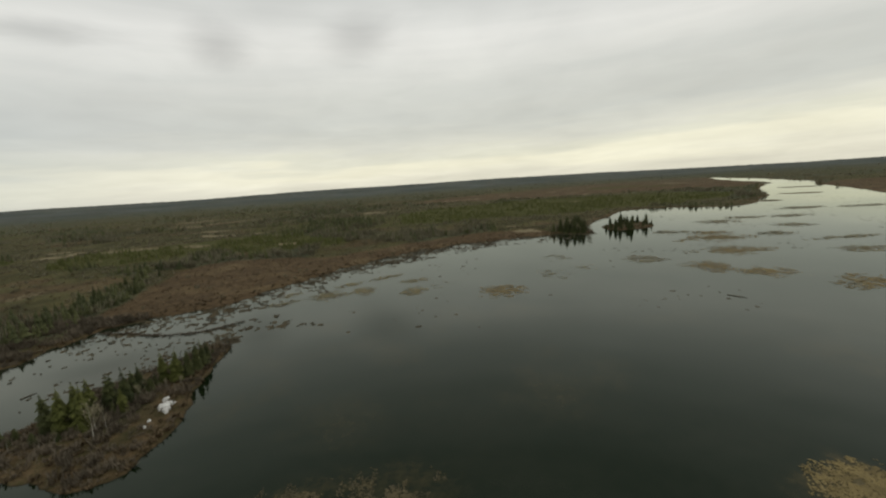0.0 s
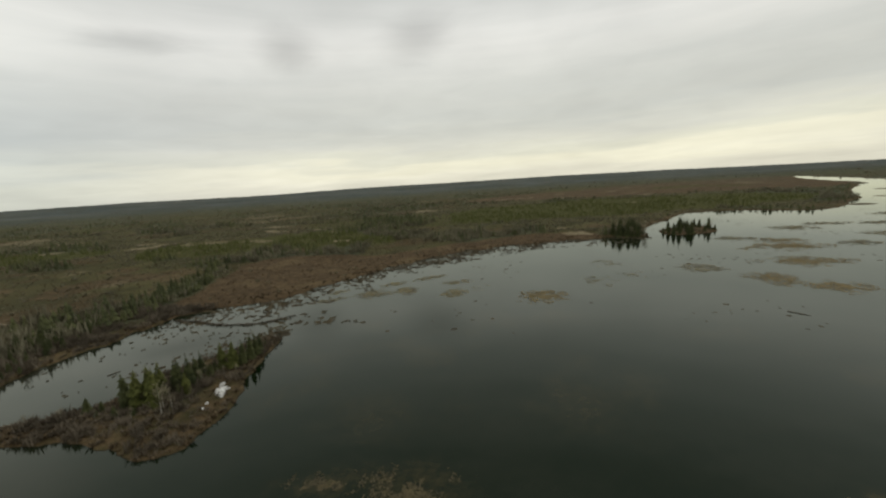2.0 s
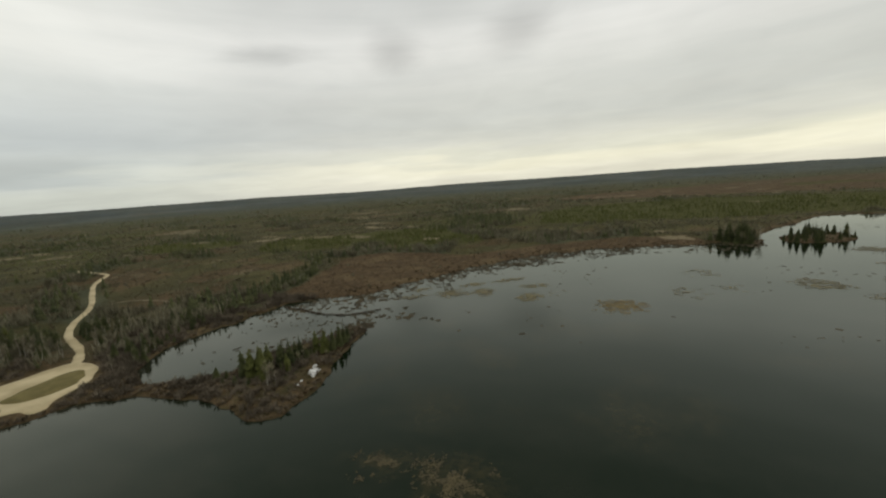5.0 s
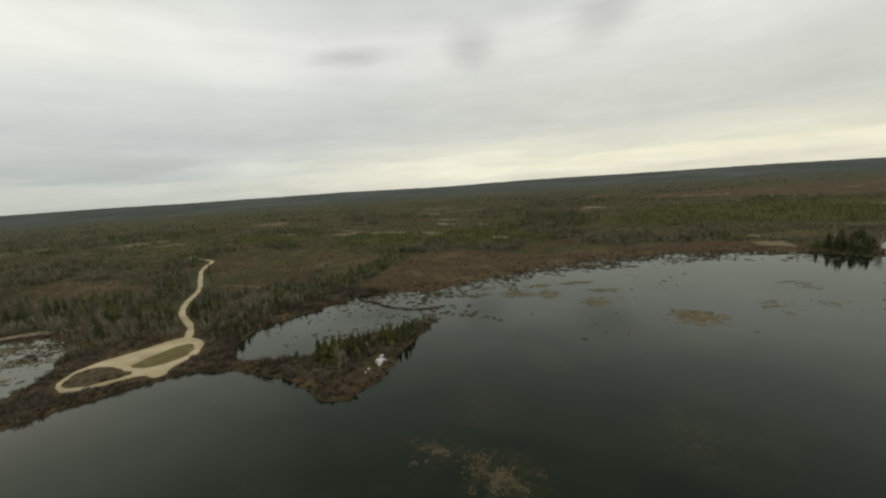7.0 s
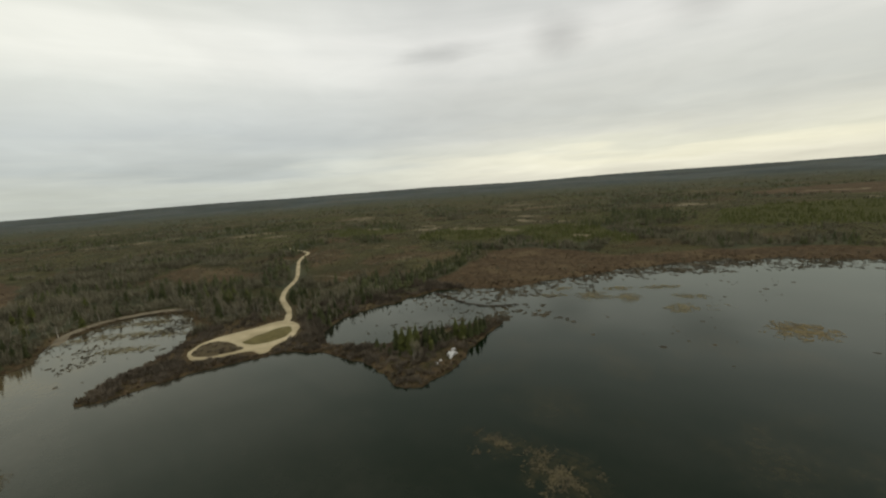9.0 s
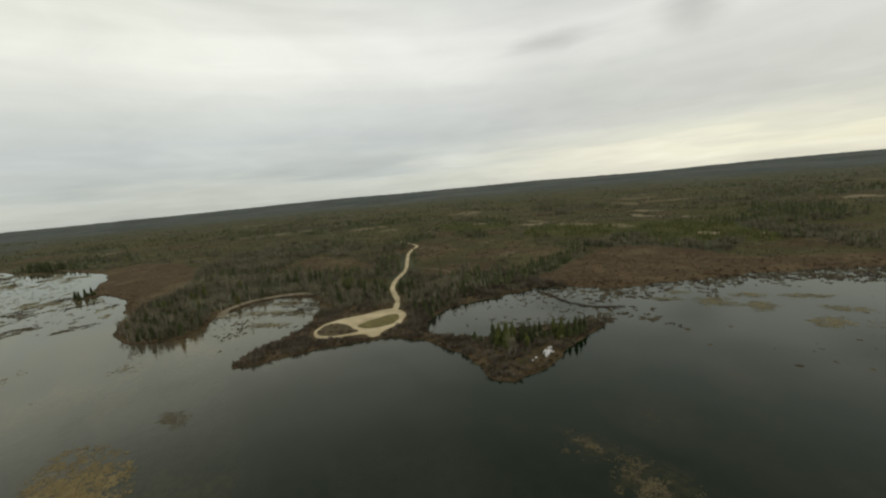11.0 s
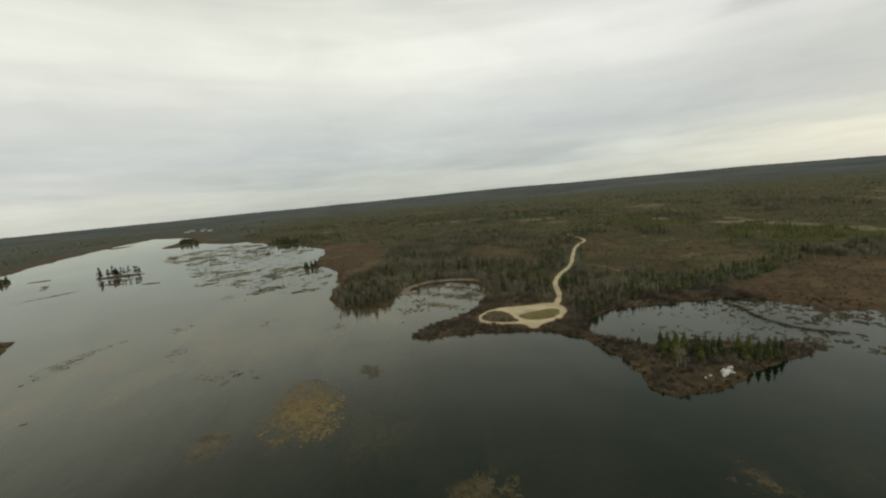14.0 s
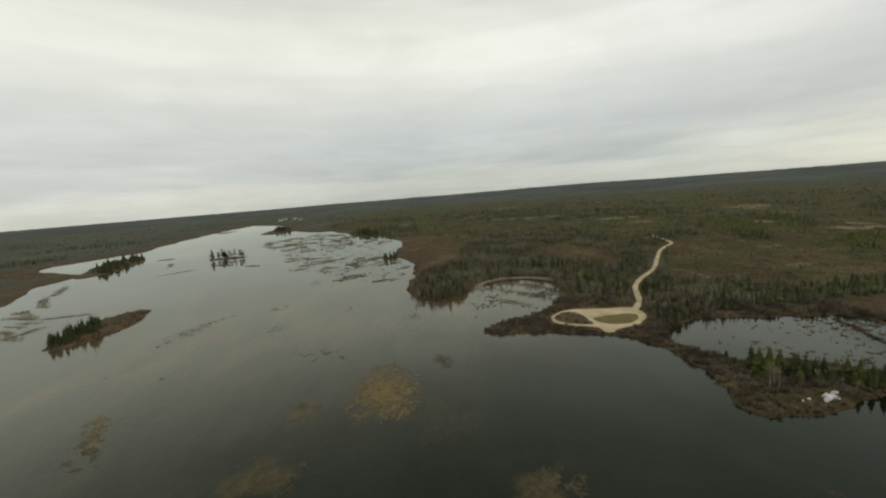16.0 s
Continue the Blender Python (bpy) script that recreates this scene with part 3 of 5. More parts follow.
def pale_by(x, y):
    best = np.full(np.shape(x), -1e3)
    for cx, cy, a, b in PALES:
        ux, uy = cx / math.hypot(cx, cy), cy / math.hypot(cx, cy)
        across, along = -(x - cx) * uy + (y - cy) * ux, (x - cx) * ux + (y - cy) * uy
        best = np.maximum(best, 1 - np.hypot(across / a / 0.6, along / b / 1.8))
    return 0.75 * best - 0.12 + 0.75 * fbm(x, y, 15, 3, 53) * step(best, -1.5, 0.2)


def wooded(x, y, shore):
    """Over 0 where woods stand."""
    return fbm(x, y, 110, 4, 91) + 0.6 * fbm(x, y, 34, 3, 95) - np.where(shore < 24, -0.5, 0.16)


# ---- mesh helpers ----
def raw_mesh(name, verts, tris, mat, smooth=False):
    me = bpy.data.meshes.new(name)
    verts, tris = np.asarray(verts, np.float32), np.asarray(tris, np.int32)
    me.vertices.add(len(verts))
    me.vertices.foreach_set("co", verts.ravel())
    me.loops.add(tris.size)
    me.loops.foreach_set("vertex_index", tris.ravel())
    me.polygons.add(len(tris))
    k = tris.shape[1]
    me.polygons.foreach_set("loop_start", np.arange(0, tris.size, k, dtype=np.int32))
    me.polygons.foreach_set("loop_total", np.full(len(tris), k, np.int32))
    if smooth:
        me.polygons.foreach_set("use_smooth", np.ones(len(tris), bool))
    me.update(calc_edges=True)
    me.validate()
    me.materials.append(mat)
    return me


def joined(shapes):
    """One list of corners and triangles out of several."""
    verts, tris, n = [], [], 0
    for v, t in shapes:
        verts.append(v)
        tris.append(np.asarray(t, int) + n)
        n += len(v)
    return np.concatenate(verts), np.concatenate(tris)


def scattered(template, places, turns, wide, tall):
    """Copies of one small shape, turned and sized, in one list of corners and triangles."""
    v, t = template
    c, s = np.cos(turns)[:, None], np.sin(turns)[:, None]
    x = (v[None, :, 0] * c - v[None, :, 1] * s) * wide[:, None] + places[:, 0:1]
    y = (v[None, :, 0] * s + v[None, :, 1] * c) * wide[:, None] + places[:, 1:2]
    z = v[None, :, 2] * tall[:, None] + places[:, 2:3]
    verts = np.stack([x, y, z], -1).reshape(-1, 3)
    tris = (np.asarray(t, int)[None] + (np.arange(len(places)) * len(v))[:, None, None]).reshape(-1, 3)
    return verts, tris


def part(name, mesh, parent, label=""):
    ob = new(name, mesh)
    ob.parent = parent
    if label:
        ob["label"] = label
    return ob


def rod(a, b, ra, rb, sides=5):
    """A tapered stick from a to b."""
    a, b = np.array(a, float), np.array(b, float)
    d = (b - a) / (np.linalg.norm(b - a) + 1e-9)
    side = np.cross(d, (0.3, 0.2, 1.0) if abs(d[2]) < 0.9 else (1.0, 0, 0))
    side /= np.linalg.norm(side)
    up = np.cross(d, side)
    ang = np.arange(sides) * 2 * np.pi / sides
    ring = np.cos(ang)[:, None] * side + np.sin(ang)[:, None] * up
    v = np.concatenate([a + ra * ring, b + rb * ring, [b]])
    t = []
    for i in range(sides):
        j = (i + 1) % sides
        t += [(i, j, sides + j), (i, sides + j, sides + i), (sides + i, sides + j, 2 * sides)]
    return v, np.array(t)


# ---- the ground, the lake ----
def build_ground():
    seen_from, seen_to = -68.0, 152.0            # degrees to the left of +y that come into view
    ang = np.concatenate([np.arange(seen_from, seen_to, 0.30), np.arange(seen_to, 360 + seen_from, 3.5)])
    r, rings = 6.0, [0.01, 2.0]
    while r < 4850:
        rings.append(r)
        r *= 1.04 if r < 60 else 1.0068 if r < 330 else 1.012 if r < 1200 else 1.02
    rings.append(4860.0)
    rr, aa = np.meshgrid(np.array(rings), np.radians(ang), indexing="ij")
    x, y = CENTRE[0] - rr * np.sin(aa), CENTRE[1] + rr * np.cos(aa)
    s = shore_by(x, y)
    z = height(x, y, s)
    n, m = rr.shape
    idx = np.arange(n * m).reshape(n, m)
    nxt = np.roll(idx, -1, 1)
    quads = np.stack([idx[:-1], idx[1:], nxt[1:], nxt[:-1]], -1).reshape(-1, 4)
    me = raw_mesh("ground", np.stack([x, y, z], -1).reshape(-1, 3), quads, GROUND, True)
    cover = np.zeros((n, m, 4), np.float32)
    far = np.hypot(x, y)
    blotch = fbm(x, y, 240, 4, 61)
    bank = (x > -160) & (x < -45) & (y < 120)             # the spit and the island are more mixed
    cover[..., 0] = np.maximum(step(marsh_by(x, y), -3, 3) * np.where(bank, 0.5, 1.0), np.maximum(0.56 * step(clearing_by(x, y), -4, 4) * step(fbm(x, y, 30, 3, 57), -0.9, 0.2), np.maximum(0.54 * step(s, 16, 5), np.maximum(0.5 * step(-inside_by(x, y, PAD), 34, 18), np.maximum(0.62 * step(islet_by(x, y), -6, 0), 0.58 * step(y, -300, -320) * step(s, 90, 40))))))
    cover[..., 1] = np.maximum(step(olive_by(x, y), -6, 6), step(blotch, 0.35, 0.7) * 0.55 * step(s, 30, 80)) * (1 - step(clearing_by(x, y), -4, 4))
    cover[..., 2] = np.maximum.reduce([0.5 * step(clearing_by(x, y), -2, 6) * step(fbm(x, y, 20, 4, 59), 0.2, 0.8), step(pale_by(x, y), -0.05, 0.3), step(fbm(x, y, 70, 3, 67), 0.62, 0.8) * 0.55 * step(s, 60, 120) * step(far, 150, 400)])
    # alpha: distance haze painted into the woods' colour, half strength on the south bank
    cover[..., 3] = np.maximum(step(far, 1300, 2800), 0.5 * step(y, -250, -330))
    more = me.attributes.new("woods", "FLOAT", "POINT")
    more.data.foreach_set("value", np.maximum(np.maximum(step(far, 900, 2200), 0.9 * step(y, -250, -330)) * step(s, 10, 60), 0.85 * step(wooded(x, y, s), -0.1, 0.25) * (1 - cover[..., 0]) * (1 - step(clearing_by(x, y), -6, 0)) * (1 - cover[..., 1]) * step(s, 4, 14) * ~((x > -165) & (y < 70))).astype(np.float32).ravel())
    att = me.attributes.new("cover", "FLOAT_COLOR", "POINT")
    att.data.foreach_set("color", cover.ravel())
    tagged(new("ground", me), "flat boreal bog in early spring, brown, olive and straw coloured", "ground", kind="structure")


build_ground()


def build_water():
    ang = np.radians(np.concatenate([np.arange(-68, 152, 1.0), np.arange(152, 292, 7.0)]))
    rings, r = [0.01, 3.0], 8.0
    while r < 4700:
        rings.append(r)
        r *= 1.022 if r < 400 else 1.12
    rr, aa = np.meshgrid(np.array(rings + [4800.0]), ang, indexing="ij")
    x, y = CENTRE[0] - rr * np.sin(aa), CENTRE[1] + rr * np.cos(aa)
    n, k = rr.shape
    idx = np.arange(n * k).reshape(n, k)
    nxt = np.roll(idx, -1, 1)
    quads = np.stack([idx[:-1], idx[1:], nxt[1:], nxt[:-1]], -1).reshape(-1, 4)
    me = raw_mesh("water", np.stack([x, y, 0 * x], -1).reshape(-1, 3), quads, WATER, True)
    # real silt; westward its body colour also makes up for weak sky reflection
    silt_sheen = step(x + 0.55 * y, -25, -190) * 0.57 + 0.02 * (1 + fbm(x, y, 25, 3, 15)) + 0.045 * step(fbm(x, y, 34, 4, 19), 0.1, 0.8)
    # paler south of the island: silt, with reflected sky painted in
    silt_sheen = np.maximum(silt_sheen, 0.10 * step(np.hypot(x + 86, y - 28) / 46 + 0.5 * fbm(x, y, 20, 3, 8), 1.2, 0.2))
    weed = 0 * x
    for bx, by, a, bb, turn, sunk in NEAR_BEDS:             # soft growth round the near beds
        c, s = math.cos(radians(turn)), math.sin(radians(turn))
        px, py = (x - bx) * c + (y - by) * s, (y - by) * c - (x - bx) * s
        weed = np.maximum(weed, (1.0 if sunk < 0.11 else 0.42) * step(np.hypot(px / a, py / bb) + 0.8 * fbm(x, y, 6, 4, 7), 1.45, 0.3))
    for bx, by, a in ((-40, 100, 16), (-14, 104, 13), (6, 128, 10), (22, 126, 9), (-34, 122, 9), (60, 112, 10), (20, 80, 14), (84, 84, 16), (-4, 76, 9), (-100, -96, 16), (-128, -118, 14), (-64, -20, 12), (-20, 74, 12), (-44, 78, 10)):
        weed = np.maximum(weed, 0.34 * step(np.hypot(x - bx, y - by) / a + 0.9 * fbm(x, y, 12, 4, 9), 1.2, 0.1))
    for bx, by, a in ((-95, 100, 25), (-190, 25, 45)):
        silt_sheen = np.maximum(silt_sheen, 0.15 * step(np.hypot(x - bx, y - by) / a + 0.9 * fbm(x, y, 12, 4, 9), 1.2, 0.1))
    below = me.attributes.new("weed", "FLOAT", "POINT")
    below.data.foreach_set("value", np.clip(weed, 0, 1).astype(np.float32).ravel())
    more = me.attributes.new("silt_sheen", "FLOAT", "POINT")
    more.data.foreach_set("value", np.clip(silt_sheen, 0, 1).astype(np.float32).ravel())
    tagged(new("water", me), "still dark peaty lake mirroring the grey sky", "lake", kind="structure")


build_water()


def ribbon(line, half, lift, skirt, closed=False, wobble=0.25, seed=0):
    """A strip of made ground along a line, with a crowned top and sloping shoulders."""
    p = np.array(line, float)
    for _ in range(3):                                     # smooth the line
        q = np.stack([0.75 * p[:-1] + 0.25 * p[1:], 0.25 * p[:-1] + 0.75 * p[1:]], 1).reshape(-1, 2)
        p = np.concatenate([p[:1], q, p[-1:]])
    d = np.gradient(p, axis=0)
    d /= np.linalg.norm(d, axis=1, keepdims=True)
    side = np.stack([-d[:, 1], d[:, 0]], 1)
    z = height(p[:, 0], p[:, 1]) + lift
    rows = []
    for k, (o, dz) in enumerate(((-half - skirt, -0.5), (-half, 0), (-half * 0.4, 0.05), (half * 0.4, 0.05), (half, 0), (half + skirt, -0.5))):
        w = o + wobble * fbm(p[:, 0] + 31 * k, p[:, 1], 5, 3, seed + k) * (1 if abs(o) > half * 0.5 else 0.2)
        rows.append(np.concatenate([p + side * w[:, None], (z + dz)[:, None]], 1))
    v = np.stack(rows, 1)
    idx = np.arange(len(p) * 6).reshape(-1, 6)
    quads = np.stack([idx[:-1, :-1], idx[:-1, 1:], idx[1:, 1:], idx[1:, :-1]], -1).reshape(-1, 4)
    return v.reshape(-1, 3), quads


def slab(outline, z, skirt, drop, wobble, seed, dome=0.0):
    """A flat patch with a ragged, sloping rim."""
    p = rounded(outline, 1)
    c = p.mean(0)
    out = (p - c) / np.linalg.norm(p - c, axis=1, keepdims=True)
    p = p + out * (wobble * fbm(p[:, 0], p[:, 1], 4, 3, seed))[:, None]
    rings = [(0.0, z + dome), (0.5, z + dome * 0.8), (0.85, z + dome * 0.3), (1.0, z)]
    v = [np.concatenate([c + (p - c) * k, np.full((len(p), 1), h)], 1) for k, h in rings]
    v.append(np.concatenate([p + out * skirt, np.full((len(p), 1), z - drop)], 1))
    n = len(p)
    idx = np.arange(n * 5).reshape(5, n)
    nxt = np.roll(idx, -1, 1)
    return np.concatenate(v), np.stack([idx[:-1], nxt[:-1], nxt[1:], idx[1:]], -1).reshape(-1, 4)


tagged(new("road", raw_mesh("road", *ribbon(ROAD, 1.2, 0.14, 0.5, wobble=0.45, seed=71), GRAVEL, True)), "winding pale gravel access road through the bog", "road", kind="structure")
tagged(new("turning_circle", raw_mesh("turning_circle", *slab(PAD, 1.17, 0.9, 0.5, 0.5, 5), GRAVEL)), "pale gravel turning loop at the end of the road", "gravel pad", kind="structure")
tagged(new("shrub_island", raw_mesh("shrub_island", *slab(LAWN_A, 1.19, 0.3, 0.1, 0.7, 6, 0.35), HEATH, True)), "low brown scrub island inside the gravel loop", "scrub island", kind="structure")
tagged(new("grass_island", raw_mesh("grass_island", *slab(LAWN_B, 1.19, 0.3, 0.1, 0.5, 9, 0.25), TURF, True)), "dry olive grass island inside the gravel loop", "grass island", kind="structure")
tagged(new("footpath", raw_mesh("footpath", *ribbon(TRACK, 0.35, 0.12, 0.4, wobble=0.3, seed=81), EARTH, True)), "short pale sandy track across the brown clearing", "track", kind="structure")
tagged(new("earth_bank", raw_mesh("earth_bank", *ribbon(BANK, 0.9, 0.65, 1.6, seed=91), EARTH, True)), "curved low earth dyke closing off the shallow bay", "dyke", kind="structure")


# ---- trees ----
def needle_spray(origin, way, length, width, droop):
    """One bough: a folded, drooping kite of needles."""
    o, d = np.array(origin, float), np.array(way, float)
    side = np.array([-d[1], d[0], 0.0])
    m = o + d * length * 0.55
    v = np.array([o, m + side * width + (0, 0, -droop * 0.5), m - side * width + (0, 0, -droop * 0.5), o + d * length + (0, 0, -droop), m + (0, 0, length * 0.10)])
    return v, np.array([(0, 1, 4), (1, 3, 4), (3, 2, 4), (2, 0, 4)])


def spruce_crown(rng, tall, spread, whorls, boughs, bare=0.06, club=False):
    shapes = []
    for k in range(whorls):
        f = k / (whorls - 1)
        z = tall * (bare + (1 - bare) * f**0.92)
        reach = spread * ((1 - f) ** 0.8 * 0.9 + 0.07) * (0.75 + 0.5 * rng.random())
        if club and f > 0.72:
            reach = spread * (0.30 + 0.25 * rng.random()) * (1.25 - f)
        n = max(3, int(boughs * (1 - 0.5 * f)))
        for b in range(n):
            a = 2 * np.pi * (b + rng.random() * 0.8) / n + k
            if rng.random() < 0.08:
                continue
            ln = reach * (0.7 + 0.5 * rng.random())
            shapes.append(needle_spray((0, 0, z), (np.cos(a), np.sin(a), 0.05), ln, ln * 0.30 + 0.06, ln * (0.25 + 0.3 * rng.random())))
            if ln > 0.5:
                for side in (-0.5, 0.5):
                    q = np.array([np.cos(a), np.sin(a), 0]) * ln * 0.4
                    shapes.append(needle_spray(q + (0, 0, z - ln * 0.1), (np.cos(a + side), np.sin(a + side), 0), ln * 0.6, ln * 0.18, ln * 0.3))
    shapes.append(rod((0, 0, tall * 0.92), (0, 0, tall * 1.04), 0.06, 0.01, 4))
    return joined(shapes)


def trunk_mesh(name, rng, tall, thick, mat, lean=0.02, pieces=5):
    shapes, p = [], np.zeros(3)
    for k in range(pieces):
        q = p + (rng.normal(0, lean) * tall / pieces, rng.normal(0, lean) * tall / pieces, tall / pieces)
        ra, rb = thick * (1 - k / pieces) + 0.02, thick * (1 - (k + 1) / pieces) + 0.015
        shapes.append(rod(p, q, ra, rb, 6))
        p = q
    v, t = joined(shapes)
    v[:, 2] -= 0.3
    return raw_mesh(name, v, t, mat)


def spruce(rng, tall, spread, needles=None, label="", club=False, kind="spruce_tree"):
    root = new(kind)
    part("trunk", trunk_mesh("trunk", rng, tall * 0.95, 0.035 + tall * 0.011, BARK), root, "scaly grey-brown trunk")
    part("crown", raw_mesh("crown", *spruce_crown(rng, tall, spread * 1.12, 21, 10, 0.03, club), needles or NEEDLES), root)
    return tagged(root, label, kind.replace("_", " "), "conifers of the bog", "thing")


def bare_crown(rng, tall, spread, limbs, twigs):
    """Upswept leafless limbs with their twigs."""
    shapes = []
    for _ in range(limbs):
        f = 0.28 + 0.68 * rng.random()
        a = rng.random() * 2 * np.pi
        ln = spread * (1.15 - f) * (0.7 + 0.7 * rng.random()) + 0.3
        o = np.array([0, 0, tall * f])
        e = o + ln * np.array([np.cos(a), np.sin(a), 0.9 + 0.6 * rng.random()])
        shapes.append(rod(o, e, 0.045, 0.015, 3))
        for _ in range(twigs):
            g = 0.25 + 0.75 * rng.random()
            b = a + rng.normal(0, 0.9)
            p = o + (e - o) * g
            q = p + ln * 0.55 * np.array([np.cos(b), np.sin(b), 0.5 + 0.7 * rng.random()]) * (0.4 + 0.7 * rng.random())
            side = np.array([-np.sin(b), np.cos(b), 0]) * (0.05 + 0.05 * rng.random())
            shapes.append((np.array([p - side, p + side, q]), np.array([(0, 1, 2)])))
    return joined(shapes)


def birch(rng, tall, spread, label):
    root = new("birch_tree")
    part("trunk", trunk_mesh("trunk", rng, tall, 0.06 + tall * 0.007, BIRCH_BARK, 0.05), root, "pale grey-white bark")
    part("crown", raw_mesh("crown", *bare_crown(rng, tall, spread, 22, 7), TWIGS), root, "leafless grey twigs")
    return tagged(root, label, "birch tree", "bare birches", "thing")


def pine(rng, tall, label):
    root = new("pine_tree")
    part("trunk", trunk_mesh("trunk", rng, tall * 0.95, 0.22, BARK, 0.04), root, "bare reddish grey trunk")
    shapes = []
    for _ in range(40):
        f = 0.22 + 0.78 * rng.random()
        a = rng.random() * 2 * np.pi
        out = tall * 0.23 * (1.25 - f) * (0.3 + 0.9 * rng.random())
        c = np.array([np.cos(a) * out, np.sin(a) * out, tall * f])
        for _ in range(16):
            d = rng.normal(size=3)
            d /= np.linalg.norm(d)
            side = np.cross(d, rng.normal(size=3)) * 0.36
            ln = 0.6 + 0.7 * rng.random()
            shapes.append((np.array([c + side, c - side, c + d * ln * (1.2, 1.2, 0.7)]), np.array([(0, 1, 2)])))
        shapes.append(rod((0, 0, tall * f - 0.6), c, 0.06, 0.03, 3))
    part("crown", raw_mesh("crown", *joined(shapes), PINE_NEEDLES), root, "uneven clumps of dark needles")
    return tagged(root, label, "pine tree", "pines on the islet", "thing")


trng = np.random.default_rng(11)
SPRUCES = [spruce(trng, 9.0, 1.9, label="dark green spruce, narrow and pointed, on the wet bog"),
           spruce(trng, 8.0, 1.5, label="slim black spruce with a thin ragged crown", club=True),
           spruce(trng, 7.0, 2.0, label="bushy young spruce with boughs down to the ground", kind="young_spruce"),
           spruce(trng, 9.5, 2.3, YOUNG_NEEDLES, "olive-green fir with a broad full crown", kind="fir_tree")]
BIRCHES = [birch(trng, 9.0, 2.2, "leafless grey birch with a pale trunk"),
           birch(trng, 8.0, 1.8, "slender bare birch among the scrub"),
           birch(trng, 7.0, 2.4, "low spreading bare birch with grey twigs")]
PINES = [pine(trng, 15.0, "tall dark pine with an uneven open crown"), pine(trng, 12.0, "dark pine with a lopsided crown on the islet")]
used = set()


def plant(kind, x, y, size, z):
    """Stands one more tree of that kind on the ground; the first one is the tree that was built."""
    z -= 0.05
    m = Matrix.LocRotScale((x, y, max(z, -0.1)), Euler((random.gauss(0, 0.03), random.gauss(0, 0.03), random.random() * 6.28)), (size, size, size * random.uniform(0.92, 1.1)))
    if kind.name in used:
        return copy_thing(kind, m)
    used.add(kind.name)
    kind.matrix_basis = m
    return kind


# the wooded island beside the lagoon: the trees that stand out, one by one
for x, y, kind, size in ((-82.5, 69.5, 2, 0.54), (-80.6, 71, 2, 0.58), (-79.4, 68.6, 2, 0.40), (-76, 72.8, 0, 0.87), (-74.2, 74.2, 0, 0.72), (-73.2, 72.4, 3, 0.85), (-71.4, 74.2, 3, 1.00), (-69.8, 72.6, 3, 0.94), (-70.6, 76.4, 2, 0.99),
                         (-72.4, 77.8, 3, 0.87), (-69.4, 79.6, 0, 1.00), (-71, 81.6, 0, 0.85), (-67.6, 81.4, 1, 1.04), (-67.2, 77.0, 2, 0.68), (-66.2, 78.4, 3, 0.58), (-68.4, 84.6, 0, 0.78), (-67.0, 87.6, 2, 0.77), (-69.8, 88.2, 1, 0.77), (-65.4, 86.0, 2, 0.54),
                         (-66.2, 91.2, 3, 0.77), (-63.8, 91.6, 3, 0.85), (-62.4, 94.0, 0, 0.77), (-64.8, 95.0, 2, 0.77), (-62.0, 96.8, 0, 0.83), (-66.6, 97.0, 2, 0.57), (-61.9, 99.8, 1, 0.76), (-64.2, 99.6, 2, 0.42), (-62.6, 102.6, 0, 0.61), (-65.6, 103.4, 2, 0.34), (-63.2, 106.2, 2, 0.37),
                         (-77.8, 75.2, 2, 0.44), (-76.2, 78.4, 2, 0.48), (-74.4, 84.8, 2, 0.48), (-72.8, 91.2, 2, 0.40), (-70.2, 95.6, 2, 0.40)):
    plant(SPRUCES[kind], x, y, size, 0.9)
for x, y, kind, size in ((-64.6, 69.0, 0, .72), (-65.8, 71.2, 2, .7), (-63.4, 70.6, 1, .55), (-77.6, 66.8, 2, .5), (-63, 87, 2, .45), (-85.6, 66.8, 2, .45), (-70, 67.4, 2, .5), (-60.8, 88.4, 2, .4), (-64.6, 109.6, 2, .4), (-91.4, 64.6, 2, .42), (-97.4, 61.8, 2, .4)):
    plant(BIRCHES[kind], x, y, size, 0.85)


def grove(kinds, cx, cy, a, b, turn, count, low, high, gap=1.5, shore=1.2):
    """Trees strewn over an oval, on dry ground and off the road."""
    c, s, k = math.cos(radians(turn)), math.sin(radians(turn)), 0
    tries = RNG.random((count * 6, 4))
    r, th = np.sqrt(tries[:, 0]), tries[:, 1] * 2 * np.pi
    px, py = a * r * np.cos(th), b * r * np.sin(th)
    x, y = cx + px * c - py * s, cy + px * s + py * c
    ok = (shore_by(x, y) > shore) & (off_line(x, y, ROAD_ARRAY) > 4.2) & (inside_by(x, y, PAD) < -3)
    kept, z = [], height(x, y)
    for i in np.nonzero(ok)[0]:
        if k >= count:
            break
        if any((x[i] - u) ** 2 + (y[i] - v) ** 2 < gap * gap for u, v in kept):
            continue
        kept.append((x[i], y[i]))
        plant(kinds[int(tries[i, 2] * len(kinds))], float(x[i]), float(y[i]), low + (high - low) * tries[i, 3], float(z[i]))
        k += 1


S, B = SPRUCES, BIRCHES
grove([S[1], S[0], B[0], S[2]], -124, 80, 7, 17, 5, 26, .55, .9, 1.3, .8)          # dark wood at the lagoon's end
grove([S[2], S[2], B[2], S[2]], -69, 84, 20, 4.0, 72, 34, .34, .62, 1.0)            # bushy undergrowth on the island
grove([B[0], S[1], B[1], S[0]], 104, 298, 15, 17, -15, 48, .7, 1.55, 1.8, .2)
grove([S[2], S[1]], 100, 296, 14, 14, 0, 24, .5, .8, 1.2, .3)           # wooded point on the north shore
